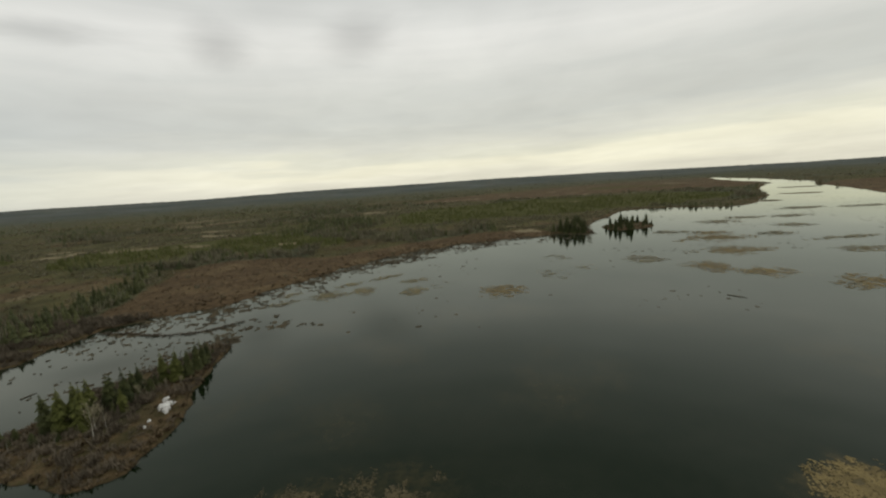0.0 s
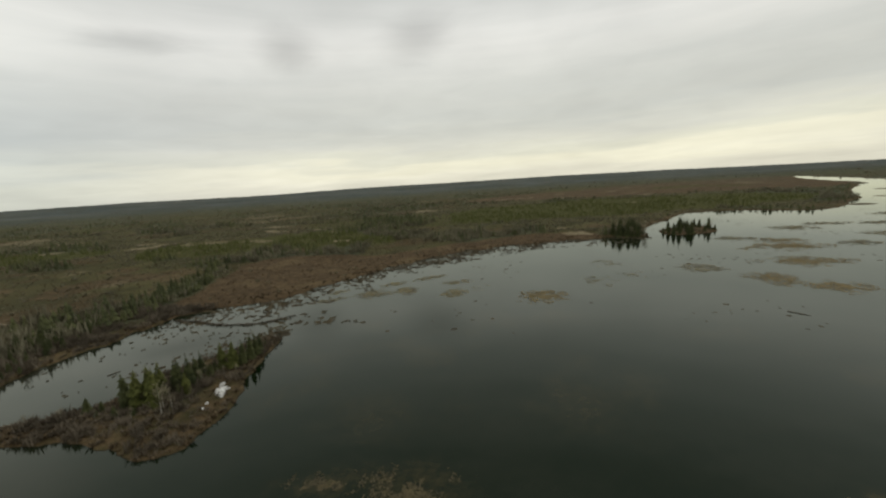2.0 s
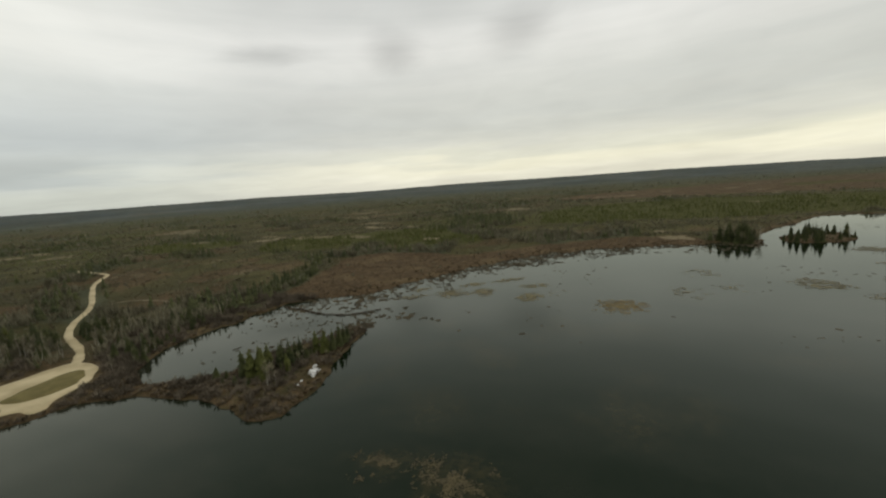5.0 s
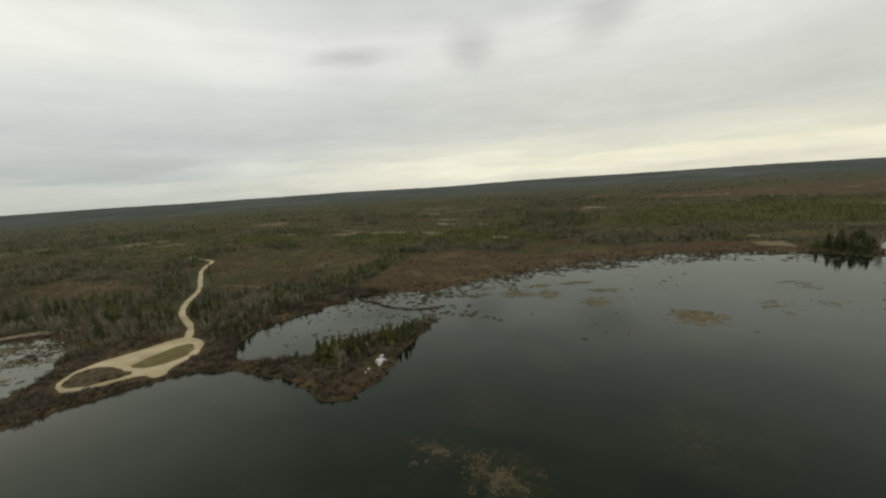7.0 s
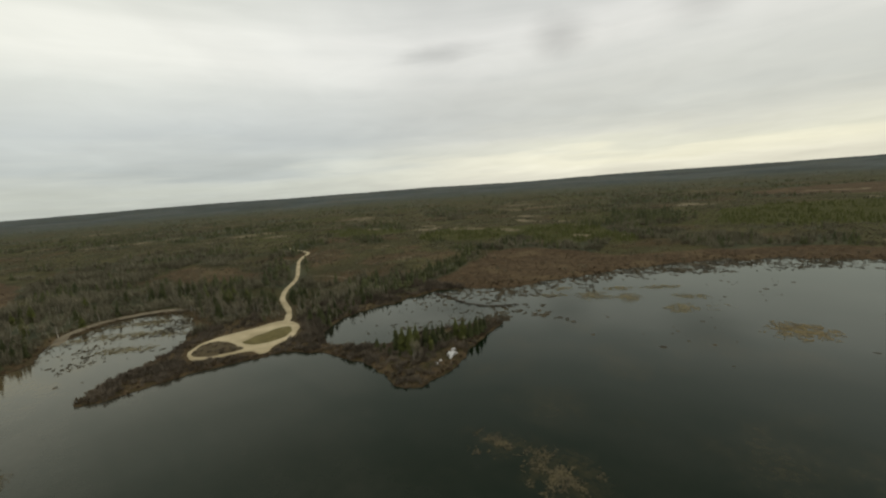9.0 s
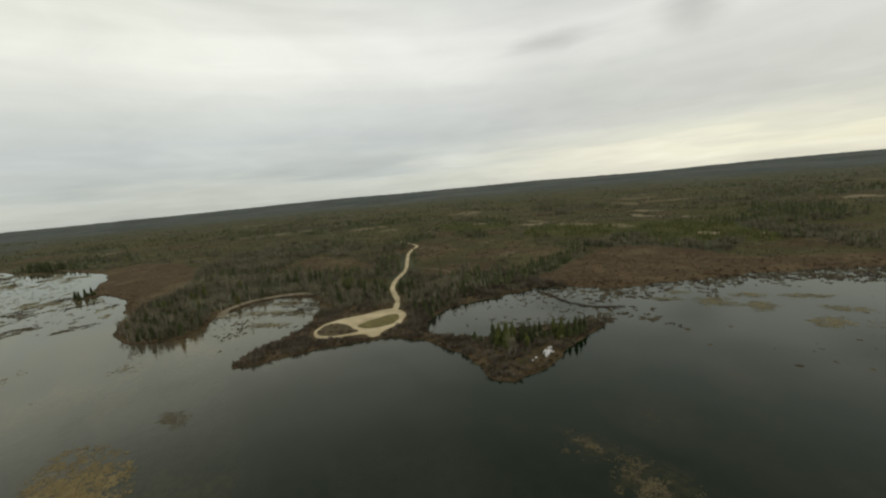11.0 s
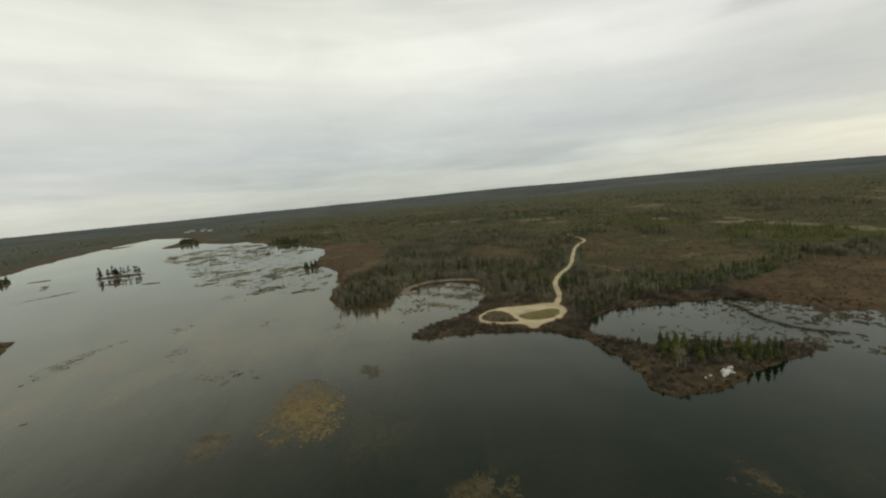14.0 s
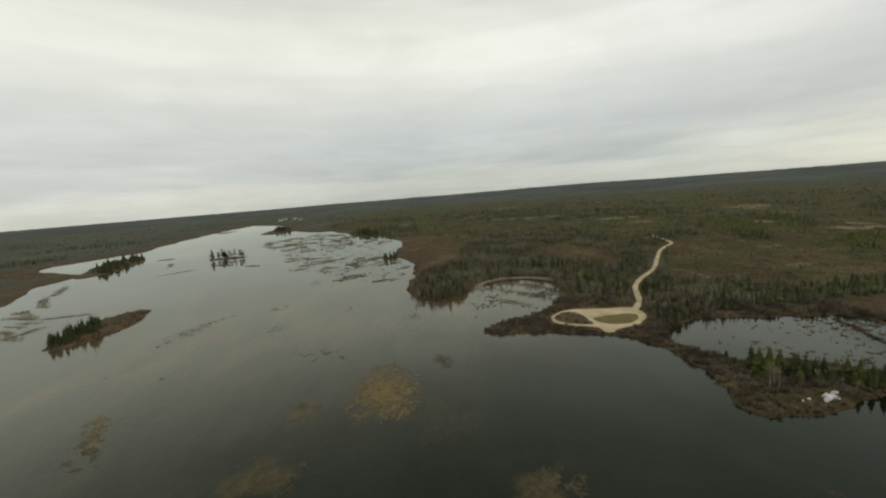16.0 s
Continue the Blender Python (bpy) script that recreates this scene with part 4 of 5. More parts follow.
grove([S[0], S[1]], 131, 296, 9, 10, 0, 13, .6, 1.4, 1.8, .2)                      # spruce islet off it
grove([S[1], S[0], B[1]], 147, 303, 13, 16, 20, 20, .45, 1.25, 2.0, .2)
grove([S[2], B[2]], 142, 300, 20, 16, 40, 22, .3, .5, 1.2, .3)
grove([B[0], B[1], B[0], B[2], S[1]], -206, -25, 24, 18, 20, 80, .75, 1.1)    # wooded headland
grove([S[1], S[0]], -192, -20, 9, 20, 15, 10, .5, .85)
grove([B[0], B[1], B[2], B[0], S[1], S[3]], -246, 4, 30, 30, 0, 46, .8, 1.2)
grove([B[0], B[1], B[2], B[0], B[1], S[1]], -178, 64, 34, 12, 28, 100, .7, 1.15)   # birches behind the turning loop
grove([S[0], S[1], S[3]], -196, 66, 18, 10, 30, 14, .8, 1.15)
grove([S[2], S[1], S[1], B[1]], -140, 112, 8, 40, 8, 34, .5, .75)             # fringe north of the lagoon
grove([S[1], S[2], B[1]], -150, 190, 10, 60, 10, 36, .55, .85)
grove([B[0], B[1], S[1]], -160, 96, 26, 10, 25, 36, .65, 1.0)
grove([S[0], S[1], S[0]], -166, -206, 8, 7, 20, 16, .8, 1.15, 1.3)                        # low island in the lake
grove([S[2], S[0]], -151, -204, 7, 6, 10, 14, .6, .95, 1.2, .6)
grove([S[2], S[2], B[2]], -162, -204, 14, 8, 20, 14, .35, .6, 1.2, .6)
grove([S[2], S[2], B[2]], -446, -278, 24, 9, 80, 26, .4, .75, 1.5, .3)
grove(PINES, -446, -291, 8, 11, 10, 9, .65, .9, 2.0, .6)                      # pine islet
grove(PINES, -448, -275, 6, 6, 10, 6, .6, .85, 1.8, .6)
grove(PINES, -448, -262, 4, 4, 10, 3, .7, .85, 1.6, .6)
grove([S[0], S[2]], -354, -70, 6, 8, 0, 6, .7, 1.0, 1.5, .5)
grove([S[2], S[0], S[2]], -462, -420, 85, 20, 27, 130, .7, 1.15, 1.8, .6)        # wooded tongue before the inlet
grove([S[1], S[0]], -905, -392, 110, 16, 25, 40, .9, 1.4, 3.0)              # far wooded point
grove([S[1], S[0]], -655, -150, 50, 16, 25, 40, .9, 1.3, 2.5)
grove([B[0], B[1], S[1], S[0]], -252, 50, 26, 14, 20, 34, .8, 1.15)              # dark clump beyond the dyke
grove([S[0], S[1], S[0]], -176, 78, 16, 8, 30, 20, .8, 1.1)


# ---- woods, scrub and reeds past counting ----
def cone_tree(rng, layers, sides):
    shapes = []
    for k in range(layers):
        f = k / layers
        n = sides
        ang = np.arange(n) * 2 * np.pi / n + k * 0.6
        rad = (0.17 + 0.10 * rng.random()) * (1 - f) * (0.45 + 0.9 * rng.random(n)) + 0.03
        ring = np.stack([rad * np.cos(ang), rad * np.sin(ang), 0.05 + f * 0.85 + 0.05 * rng.random(n)], 1)
        v = np.concatenate([ring, [[0, 0, min(1.02, f * 0.85 + 1.5 / layers)]]])
        shapes.append((v, np.array([(i, (i + 1) % n, n) for i in range(n)])))
    return joined(shapes)


def twig_bush(rng, blades, lean, thick):
    shapes = []
    for _ in range(blades):
        a, o = rng.random() * 6.283, rng.normal(0, 0.16, 2)
        tip = np.array([o[0] + lean * np.cos(a) * rng.random(), o[1] + lean * np.sin(a) * rng.random(), 0.55 + 0.45 * rng.random()])
        side = np.array([-np.sin(a), np.cos(a), 0]) * thick * (0.6 + 0.6 * rng.random())
        base = np.array([o[0], o[1], -0.1])
        mid = (base + tip) / 2
        shapes.append((np.array([base, mid + side, tip, mid - side]), np.array([(0, 1, 2), (0, 2, 3)])))
    return joined(shapes)


def strewn(name, templates, x, y, wide, tall, mat, label, category, sink=0.1, z=None):
    z = height(x, y) - sink if z is None else z
    pick = RNG.integers(0, len(templates), len(x))
    shapes = []
    for k, tp in enumerate(templates):
        i = np.nonzero(pick == k)[0]
        if len(i):
            shapes.append(scattered(tp, np.stack([x[i], y[i], z[i]], 1), RNG.random(len(i)) * 6.283, wide[i], tall[i]))
    tagged(new(name, raw_mesh(name, *joined(shapes), mat)), label, category, kind="stuff")


def polar(count, near, far, power):
    """Places over the land that comes into view, thinning with the distance."""
    r = (near**power + RNG.random(count) * (far**power - near**power)) ** (1 / power)
    a = np.radians(-64 + RNG.random(count) * 212)
    return CENTRE[0] - r * np.sin(a), CENTRE[1] + r * np.cos(a)


frng = np.random.default_rng(5)
CONES = [cone_tree(frng, 4, 6) for _ in range(6)]
BUSHES = [twig_bush(frng, 20, 0.62, 0.04) for _ in range(5)]
SHRUBS = [twig_bush(frng, 12, 0.9, 0.12) for _ in range(4)]

x, y = polar(110000, 95, 2000, 0.7)
shore, marsh, clear, olive, pale = shore_by(x, y), marsh_by(x, y), clearing_by(x, y), olive_by(x, y), pale_by(x, y)
dry = (shore > 3) & (np.maximum(inside_by(x, y, MAINLAND), inside_by(x, y, SOUTH_LAND)) > -3) & (off_line(x, y, ROAD_ARRAY) > 5) & (inside_by(x, y, PAD) < -4) & (off_line(x, y, np.array(TRACK, float)) > 4)
island = ((x > -110) & (x < -45) & (y < 120)) | ((x > -160) & (y < 62) & (y > -20))
open_land = (marsh > -2) | (clear > -2) | (pale > 0.05) | island
patchy = fbm(x, y, 34, 3, 95)
wood = dry & ~open_land & (wooded(x, y, shore) > 0) & (olive < 0)
leafless = dry & ~open_land & ~wood & (patchy > -0.45) & (olive < 0)
young = dry & ~open_land & (olive >= 0) & (fbm(x, y, 30, 3, 121) > -0.30)
roll = RNG.random(len(x))
kindred = fbm(x, y, 46, 3, 97) + 0.5 * fbm(x, y, 160, 2, 98)          # conifers and birches keep to clumps of their own
share = np.where((x < -120) & (y < 125) & (np.hypot(x, y) < 420), (0.03 + 0.60 * step(kindred, 0.05, 0.45)) * np.where((x > -235) & (y < 4), 0.08, 1.0), 0.16 + 0.76 * step(kindred, -0.35, 0.30))
wood_con = wood & (roll < share)
leafless |= wood & (roll >= share)
leafless |= dry & ((clear > -2) | (marsh > 3)) & ~island & (pale < 0.05) & (roll < np.where(clear > -2, 0.16, 0.03))
south = (y < -180) & (shore < 70)                     # open reedy flats along the south shore
wood_con &= ~south
fringe = (x > -152) & (x < -100) & (y > 78) & (y < 165) & (shore < 13)        # only low thicket on the lagoon's bank
wood_con &= ~fringe
leafless &= (~south | (roll < 0.7)) & ~fringe
thin = RNG.random(len(x)) < 0.12 + 0.88 * step(np.hypot(x, y), 1500, 450)
wood_con, leafless, young = wood_con & thin, leafless & thin & ~((x < -125) & (x > -300) & (y < 125) & (RNG.random(len(x)) < 0.45)), young & thin
canopy = 1 + 0.30 * fbm(x, y, 28, 3, 99)                           # uneven tree tops
h = (2.6 + 4.8 * RNG.random(len(x)) ** 1.3) * canopy * np.where((x > 180) & (y > 340), 0.6, 1.0)
strewn("conifer_wood", CONES, x[wood_con], y[wood_con], h[wood_con] * 1.2, h[wood_con], FAR_NEEDLES, "endless dark spruce wood over the flat bog", "spruce wood")
hy = 1.6 + 2.4 * RNG.random(len(x))
strewn("young_pines", CONES, x[young], y[young], hy[young] * 1.4, hy[young], YOUNG_NEEDLES, "olive-green thicket of young conifers", "young trees")
hl = np.where(wood & ~south, 2.8 + 3.4 * RNG.random(len(x)), 0.8 + 1.6 * RNG.random(len(x))) * canopy
strewn("bare_scrub", BUSHES, x[leafless], y[leafless], hl[leafless] * 1.0 + 0.9, hl[leafless], SCRUB, "leafless grey-brown scrub and birch thicket", "scrub")

x, y = polar(60000, 60, 420, 0.8)
shore = shore_by(x, y)
ok = (shore > 0.1) & (off_line(x, y, ROAD_ARRAY) > 3.4) & ((inside_by(x, y, PAD) < -1.5) | (inside_by(x, y, LAWN_A) > 0.2)) & (pale_by(x, y) < 0.2) & (off_line(x, y, np.array(TRACK, float)) > 1.6)
ok &= (RNG.random(len(x)) < np.where(marsh_by(x, y) > 0, 0.32, 0.35) + step(shore, 9, 1) * 0.65)
x, y, shore = x[ok], y[ok], shore[ok]
hs = (0.35 + 0.7 * RNG.random(len(x))) * np.where(shore < 10, 1.1, 0.85) * np.where((x > -170) & (y < 48), 1.2, 1.0)
strewn("bog_shrubs", SHRUBS, x, y, hs * 1.5, hs, SHRUB, "knee-high red-brown bog shrubs along the shores", "shrubs")

# head-high leafless thicket on the island, the spit and round the lagoon
THICKETS = [twig_bush(frng, 30, 0.55, 0.035) for _ in range(4)]
x, y = RNG.uniform(-165, -45, 20000), RNG.uniform(-12, 150, 20000)
shore = shore_by(x, y)
ok = (shore > 0.5) & (shore < 26) & (off_line(x, y, ROAD_ARRAY) > 3.6) & ((inside_by(x, y, PAD) < -2.2) | (inside_by(x, y, LAWN_A) > 1.0)) & (clearing_by(x, y) < 0)
ok &= (np.hypot((x + 58.6) / 0.85, y - 79) > 5.8) & (RNG.random(len(x)) < 0.25 + 0.75 * step(fbm(x, y, 11, 3, 141), -0.5, 0.5)) & ((y < 148) | (x < -128))
x, y = x[ok], y[ok]
ht = (0.6 + 1.5 * RNG.random(len(x)) ** 1.8) * (1 + 0.35 * fbm(x, y, 9, 2, 143)) * np.where(inside_by(x, y, LAWN_A) > 0, 0.8, np.where((x < -106) & (y > 60), 1.4, 1.0))
strewn("bare_thicket", THICKETS, x, y, ht * 1.1 + 0.6, ht, THICKET, "leafless grey-brown thicket of alder and willow on the banks", "thicket")


def tussock_shape(rng):
    n = 9
    ang = np.arange(n) * 2 * np.pi / n
    rad = 0.32 + 0.20 * rng.random(n)
    v = [np.stack([rad * np.cos(ang), rad * np.sin(ang) * 0.7, np.full(n, -0.08)], 1), np.stack([0.6 * rad * np.cos(ang), 0.6 * rad * np.sin(ang) * 0.7, 0.10 + 0.1 * rng.random(n)], 1), [[0, 0, 0.16]]]
    t = []
    for i in range(n):
        j = (i + 1) % n
        t += [(i, j, n + j), (i, n + j, n + i), (n + i, n + j, 2 * n)]
    shapes = [(np.concatenate(v), np.array(t))]
    for _ in range(5):
        o = rng.normal(0, 0.17, 2)
        a = rng.random() * 6.283
        q = np.array([np.cos(a), np.sin(a), 0]) * 0.07
        b = np.array([o[0], o[1], 0.05])
        shapes.append((np.array([b - q, b + q, b + (rng.normal(0, 0.08), rng.normal(0, 0.08), 0.35 + 0.25 * rng.random())]), np.array([(0, 1, 2)])))
    return joined(shapes)


TUSSOCKS = [tussock_shape(frng) for _ in range(5)]
# tussocks off the marshy north shore, in the lagoon and in the shallow bay
x, y = RNG.uniform(-135, 110, 46000), RNG.uniform(60, 330, 46000)
shore = shore_by(x, y)
near = step(shore, -34, -2) * (0.5 + 1.1 * fbm(x, y, 15, 3, 101))
lagoon = (x < -72) & (y < 140)
near = np.where(lagoon, near * step(y, 70, 125) * 0.45, near)
near = np.maximum(near, step(shore, -16, -2) * (0.55 + fbm(x, y, 12, 3, 103)) * ~lagoon)
keep = (shore < -0.4) & (shore > -30) & (RNG.random(len(x)) < near) & ~((x > -62) & (y < 125))
x1, y1 = x[keep], y[keep]
x, y = RNG.uniform(-232, -135, 4200), RNG.uniform(-5, 55, 4200)
shore = shore_by(x, y)
keep = (shore < -0.5) & (RNG.random(len(x)) < (0.10 + 0.75 * step(fbm(x, y, 12, 3, 125), 0.0, 0.5)) * step(x, -140, -185))
x1, y1 = np.concatenate([x1, x[keep]]), np.concatenate([y1, y[keep]])
w1 = (0.7 + 2.6 * RNG.random(len(x1)) ** 2) * np.where((x1 < -72) & (y1 < 128), 0.55, 1.0)
strewn("shore_tussocks", TUSSOCKS, x1, y1, w1 * 1.5, 0.5 + 0.4 * RNG.random(len(x1)), TUSSOCK, "dark sedge tussocks standing in shallow water", "tussocks", z=np.full(len(x1), -0.02))
# the wide reed field to the west
FIELD = rounded([(-246, -46), (-300, -42), (-345, -62), (-420, -80), (-520, -95), (-640, -160), (-720, -240), (-690, -290), (-620, -304), (-540, -270), (-470, -215), (-400, -190), (-330, -150), (-285, -120), (-250, -96), (-236, -70)])
x, y = RNG.uniform(-730, -230, 60000), RNG.uniform(-310, -38, 60000)
across, along = 0.86 * x + 0.5 * y, 0.86 * y - 0.5 * x              # the wind has drawn the reeds out into drifts
inside = inside_by(x, y, FIELD) + 12 * fbm(x, y, 40, 3, 111)
drift = fbm(across * 1.1, along * 0.9, 10, 2, 113) + 0.6 * fbm(x, y, 60, 2, 115)
keep = (inside > 0) & (RNG.random(len(x)) < 0.04 + 0.85 * step(drift, 0.05, 0.45)) & (shore_by(x, y) < -0.5)
x2, y2, tan = x[keep], y[keep], fbm(x[keep], y[keep], 34, 3, 117) + 0.5 * step(y[keep], -60, -110) - 0.2 > 0
w2 = 0.8 + 2.4 * RNG.random(len(x2)) ** 1.5
strewn("reed_field", TUSSOCKS, x2[tan], y2[tan], w2[tan] * 1.6, 0.45 + 0.4 * RNG.random(tan.sum()), REED, "wide broken field of dead tan reeds in shallow water", "reeds", z=np.full(tan.sum(), -0.02))
strewn("sedge_field", TUSSOCKS, x2[~tan], y2[~tan], w2[~tan] * 1.5, 0.4 + 0.4 * RNG.random((~tan).sum()), TUSSOCK, "dark wet sedge drifts among the reeds", "sedge", z=np.full((~tan).sum(), -0.02))


# bits of weed adrift all over the shallows
x, y = polar(16000, 110, 620, 0.9)
turn = np.degrees(np.arctan2(x - CENTRE[0], y - CENTRE[1]))
busy = np.maximum(step(turn, 2, 14) * step(turn, 64, 50), 0.03 * step(turn, -72, -84)) * step(np.hypot(x, y), 120, 190)
busy = np.maximum(busy, 0.35 * step(y, 110, 150) * step(x, -70, -40))
keep = (shore_by(x, y) < -2) & (RNG.random(len(x)) < busy * 0.9 * step(fbm(x, y, 40, 3, 131), -0.1, 0.7))
x3, y3 = x[keep], y[keep]
w3 = 0.5 + 1.9 * RNG.random(len(x3)) ** 2.5
strewn("drifting_weed", TUSSOCKS, x3, y3, w3 * 1.5, 0.14 + 0.16 * RNG.random(len(x3)), TUSSOCK, "scattered scraps of dead weed floating on the lake", "weed scraps", z=np.full(len(x3), -0.01))


def weed_bed(cx, cy, a, b, turn, sunk, seed, yellow):
    """One bed of water weed: a ragged raft of small clumps, awash or just below the surface."""
    rng = np.random.default_rng(seed)
    coarse = 0.75 + math.hypot(cx, cy) / 260
    n = int(min(4600, max(110, a * b * (44 if math.hypot(cx, cy) < 130 else 26 if sunk < 0.09 else 20) / coarse**2)))
    r, th = rng.random(n) ** 0.65 * 1.35, rng.random(n) * 6.283
    px, py = a * r * np.cos(th), b * r * np.sin(th)
    c, s = math.cos(radians(turn)), math.sin(radians(turn))
    x, y = cx + px * c - py * s, cy + px * s + py * c
    patchy = fbm(x, y, 0.4 * (a + b), 4, seed)
    keep = (1 - r + 0.6 * patchy > 0.78 * rng.random(n) - 0.36) & (fbm(x, y, 2.6, 2, seed + 3) > -0.6 + 0.6 * (sunk > 0.09))
    if sunk > 0.2:
        keep &= patchy > -0.05
    x, y = x[keep], y[keep]
    z = 0.01 + 0.03 * rng.random(len(x))
    w = (0.35 + 0.65 * rng.random(len(x)) ** 1.5) * coarse * (1.0 if sunk < 0.09 else 0.7)
    shapes = []
    pick = rng.integers(0, 4, len(x))
    for k in range(4):
        i = np.nonzero(pick == k)[0]
        if len(i):
            shapes.append(scattered(WEED_CLUMPS[k], np.stack([x[i], y[i], z[i]], 1), rng.random(len(i)) * 6.283, w[i], w[i]))
    awash = sunk < 0.09
    ob = new("weed_bed")
    ob.location = (cx, cy, 0)
    verts, tris = joined(shapes)
    tagged(part("clumps", raw_mesh("clumps", verts - np.array([cx, cy, 0]), tris, (DRAB if math.hypot(cx, cy) > 130 else SUNKEN) if not awash else WEED if yellow else DRAB), ob), kind="stuff")
    if not awash:
        text = "dull olive-brown weed bed just breaking the dark water"
    else:
        text = "yellow-brown raft of water weed lying awash on the lake" if yellow else "drab grey-brown raft of dead weed on still water"
    return tagged(ob, text, "weed bed", "weed beds in the lake", "thing")


def weed_clump(rng):
    shapes = []
    for _ in range(7):
        a, o = rng.random() * 6.283, rng.normal(0, 0.28, 2)
        d, side = np.array([np.cos(a), np.sin(a), 0]), np.array([-np.sin(a), np.cos(a), 0])
        b = np.array([o[0], o[1], 0])
        ln = 0.35 + 0.35 * rng.random()
        shapes.append((np.array([b, b + d * ln * 0.5 + side * 0.14 + (0, 0, 0.05), b + d * ln + (0, 0, 0.02), b + d * ln * 0.5 - side * 0.14 + (0, 0, 0.03)]), np.array([(0, 1, 2), (0, 2, 3)])))
    return joined(shapes)


WEED_CLUMPS = [weed_clump(frng) for _ in range(4)]
for k, bed in enumerate(NEAR_BEDS + [(x, y, a, b * 1.5, *rest) for x, y, a, b, *rest in NORTH_BEDS + FAR_BEDS] + WEST_BEDS):
    weed_bed(*bed, 200 + k * 7, k < 18 or k in (21, 24, 25, 29))


# ---- single things ----
def snow_patch(cx, cy, a, b, seed, thick):
    rng = np.random.default_rng(seed)
    n, rings = 40, 6
    ang = np.arange(n) * 2 * np.pi / n
    edge = 0.72 + 0.55 * fbm(np.cos(ang) * 3 + seed, np.sin(ang) * 3, 2.0, 4, seed)
    v = []
    for k in range(rings):
        f = k / (rings - 1)
        px, py = cx + a * edge * np.cos(ang) * f, cy + b * edge * np.sin(ang) * f
        v.append(np.stack([px, py, height(px, py) + 0.12 + thick * (1 - f**3) * (0.7 + 0.3 * rng.random(n)) - 0.2 * (f > 0.99)], 1))
    idx = np.arange(n * rings).reshape(rings, n)
    nxt = np.roll(idx, -1, 1)
    quads = np.stack([idx[:-1], idx[1:], nxt[1:], nxt[:-1]], -1).reshape(-1, 4)
    return tagged(new("snow_patch", raw_mesh("snow_patch", np.concatenate(v), quads, SNOW, True)), "leftover patch of old white snow on the brown bank", "snow", "snow on the island", "thing")


for x, y, a, b, seed, thick in ((-58.8, 79.2, 1.7, 3.0, 4, .5), (-57.3, 77.6, 1.2, 1.4, 7, .38), (-60.2, 82.0, .9, 1.9, 12, .38), (-58.0, 73.6, .4, .7, 2, .3), (-57.4, 71.6, .35, .5, 9, .28)):
    snow_patch(x, y, a, b, seed, thick)


def stick_dam(line, seed):
    rng = np.random.default_rng(seed)
    p = np.array(line, float)
    shapes = []
    for a, b in zip(p[:-1], p[1:]):
        for _ in range(int(np.linalg.norm(b - a) * 4.5)):
            o = a + (b - a) * rng.random() + rng.normal(0, 0.45, 2)
            th = rng.random() * 6.283
            d = np.array([np.cos(th), np.sin(th), rng.normal(0, 0.15)]) * (0.8 + rng.random())
            q = np.array([o[0], o[1], 0.02 + 0.28 * rng.random()])
            shapes.append(rod(q - d, q + d, 0.09, 0.04, 4))
    return tagged(new("beaver_dam", raw_mesh("beaver_dam", *joined(shapes), STICKS)), "low dark line of piled sticks across the lagoon", "beaver dam", kind="thing")


stick_dam([(-115, 133), (-104, 131), (-96, 128), (-89, 126.5), (-81, 126.5), (-74, 130), (-69, 136)], 3)


def floating_log(x, y, length, turn):
    d = np.array([math.cos(radians(turn)), math.sin(radians(turn)), 0]) * length / 2
    c = np.array([x, y, 0.02])
    shapes = [rod(c - d, c + d * 0.2, 0.20, 0.17, 7), rod(c + d * 0.2, c + d, 0.17, 0.07, 7), rod(c, c + d * 0.3 + (0, 0, 0.5), 0.06, 0.02, 4), rod(c + d * 0.4, c + d * 0.6 + (-d[1] * 0.15, d[0] * 0.15, 0.25), 0.05, 0.02, 4)]
    return tagged(new("floating_log", raw_mesh("floating_log", *joined(shapes), STICKS)), "dark waterlogged trunk floating in the lake", "log", "drifting logs", "thing")


floating_log(92.5, 124, 5.5, -55)
floating_log(-97, 90, 3.0, 70)


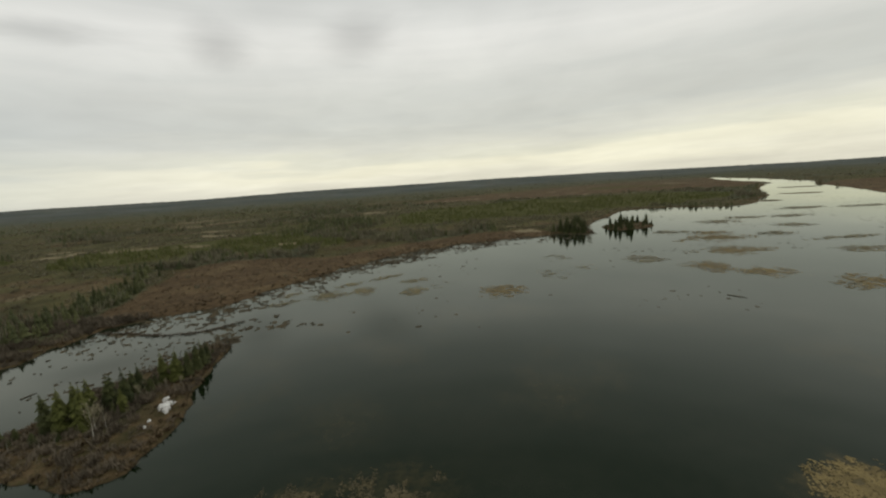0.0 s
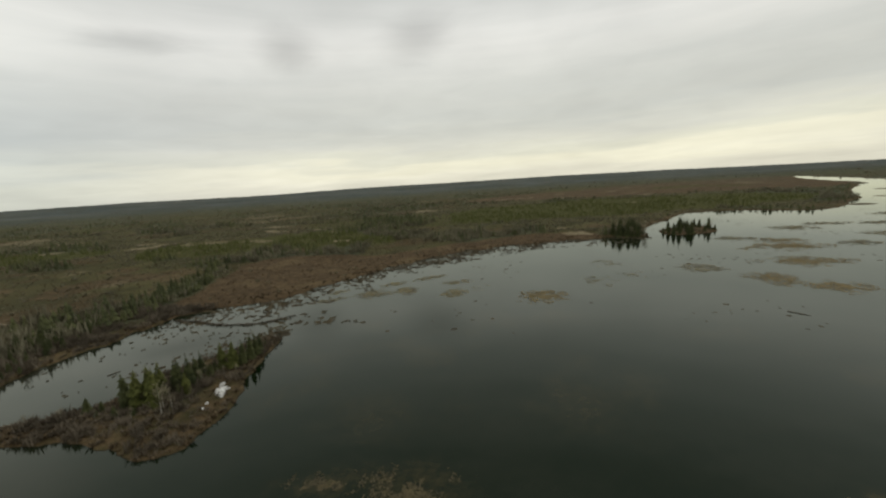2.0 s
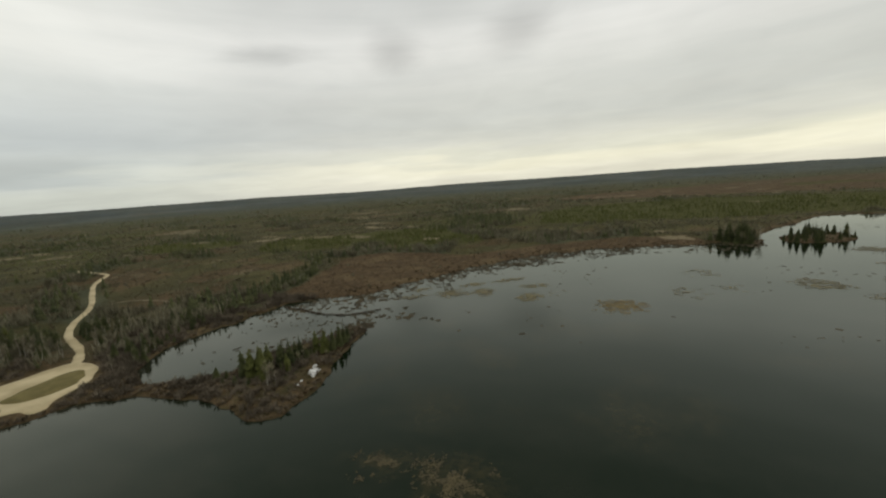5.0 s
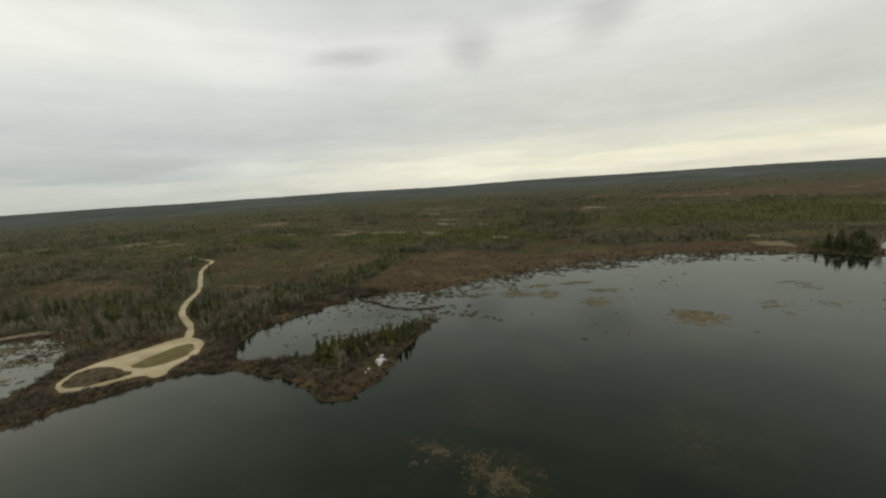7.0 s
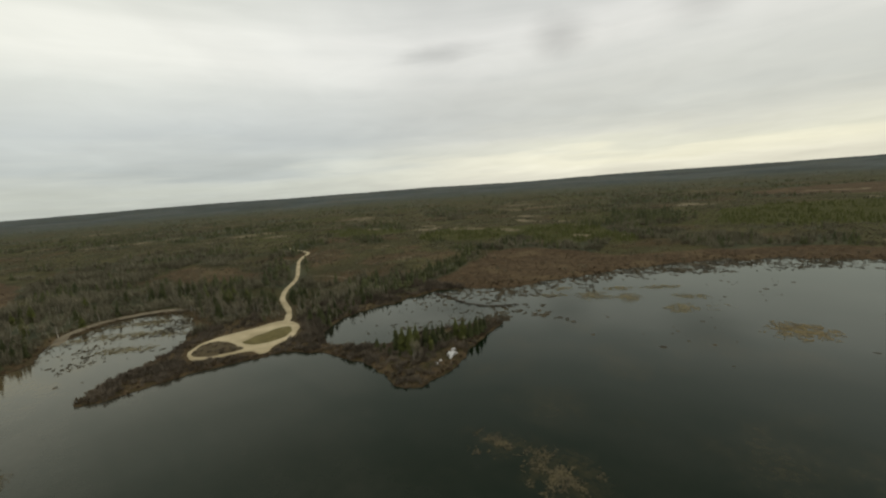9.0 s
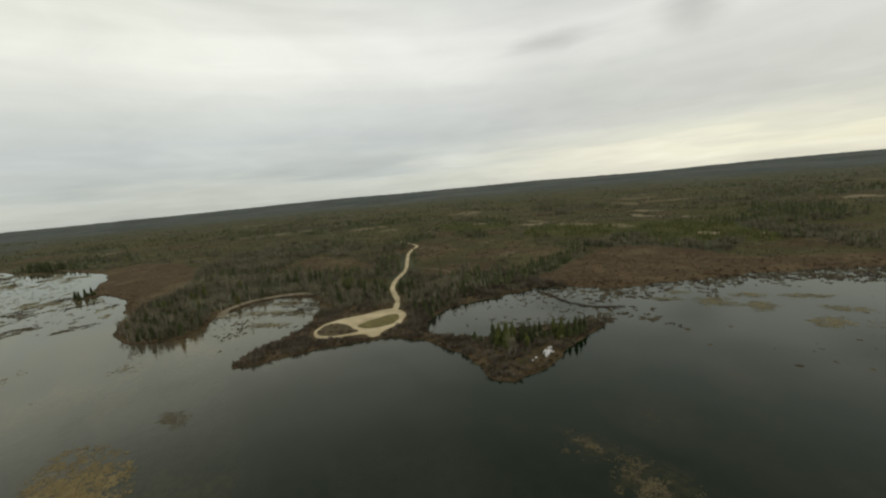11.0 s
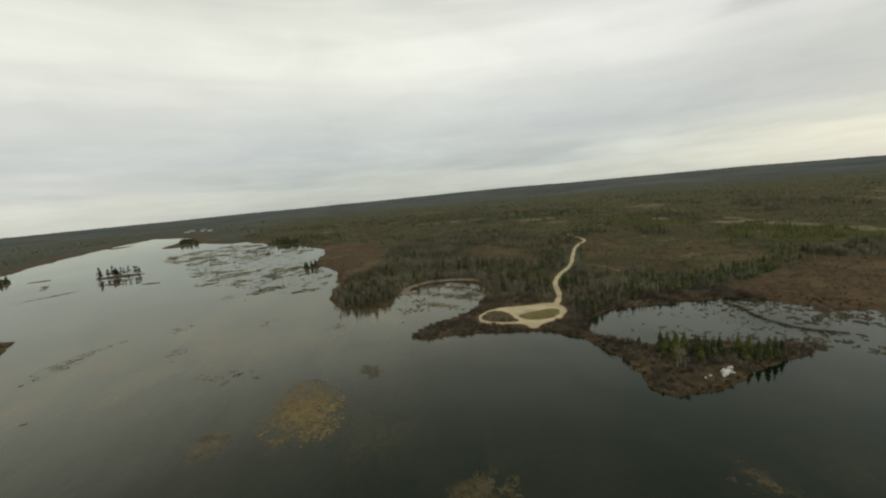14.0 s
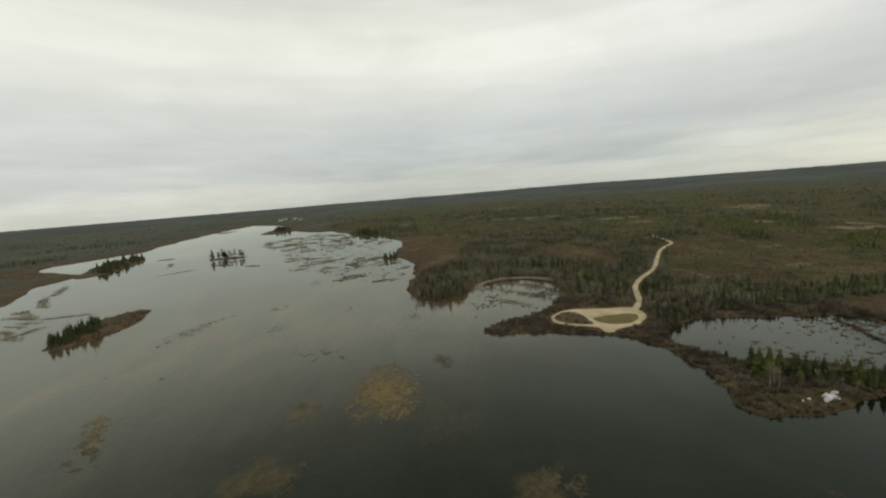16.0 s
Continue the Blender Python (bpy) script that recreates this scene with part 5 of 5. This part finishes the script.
def house(x, y, wide, deep, tall, turn):
    root = new("house")
    w, d = wide / 2, deep / 2

    def box(x0, x1, y0, y1, z0, z1):
        v = np.array([(a, b, c) for c in (z0, z1) for b in (y0, y1) for a in (x0, x1)], float)
        return v, np.array([(0, 2, 3, 1), (4, 5, 7, 6), (0, 1, 5, 4), (2, 6, 7, 3), (0, 4, 6, 2), (1, 3, 7, 5)])

    part("wall", raw_mesh("wall", *box(-w, w, -d, d, -0.5, tall), SIDING), root)
    e = 0.4
    v = np.array([(-w - e, -d - e, tall), (w + e, -d - e, tall), (w + e, d + e, tall), (-w - e, d + e, tall), (-w - e, 0, tall + deep * 0.35), (w + e, 0, tall + deep * 0.35)])
    part("roof", raw_mesh("roof", v, np.array([(0, 1, 5), (0, 5, 4), (2, 3, 4), (2, 4, 5), (0, 4, 3), (1, 2, 5), (0, 3, 2), (0, 2, 1)]), ROOFING), root)
    for k in (-0.5, 0.5):
        part("window", raw_mesh("window", *box(w * k - 0.6, w * k + 0.6, d, d + 0.05, 1.0, 2.1), PANE), root)
    part("door", raw_mesh("door", *box(-0.5, 0.5, d, d + 0.05, 0, 2.05), ROOFING), root)
    root.matrix_basis = pose(x, y, float(height(np.array([x]), np.array([y]))[0]), 0, 0, turn)
    return tagged(root, "distant pale-sided house with a grey gable roof", "house", "houses past the lake", "thing")


for x, y, wide, turn in ((-1447, -610, 15, -65), (-1500, -612, 12, -70), (-1527, -624, 16, -60), (-1419, -528, 13, -60), (-1574, -604, 18, -70), (-1440, -560, 10, -75)):
    house(x, y, wide, 9, 4.2, turn)


def snag(x, y, tall):
    """A dead, bleached birch with broken limbs."""
    root = new("dead_tree")
    rng = np.random.default_rng(31)
    part("trunk", trunk_mesh("trunk", rng, tall, 0.17, DEAD_WOOD, 0.06), root)
    for k in range(7):
        f, a, ln = 0.35 + 0.08 * k, k * 2.4, 1.2 - 0.12 * k
        part("limb", raw_mesh("limb", *rod((0, 0, tall * f - 0.3), (ln * math.cos(a), ln * math.sin(a), tall * f + ln * 0.5), 0.06, 0.02, 4), DEAD_WOOD), root)
    root.matrix_basis = pose(x, y, float(height(np.array([x]), np.array([y]))[0]), 3, -2, 0)
    return tagged(root, "bleached leafless dead birch at the end of the dyke", "dead tree", kind="thing")


snag(-214, 3.5, 5.5)
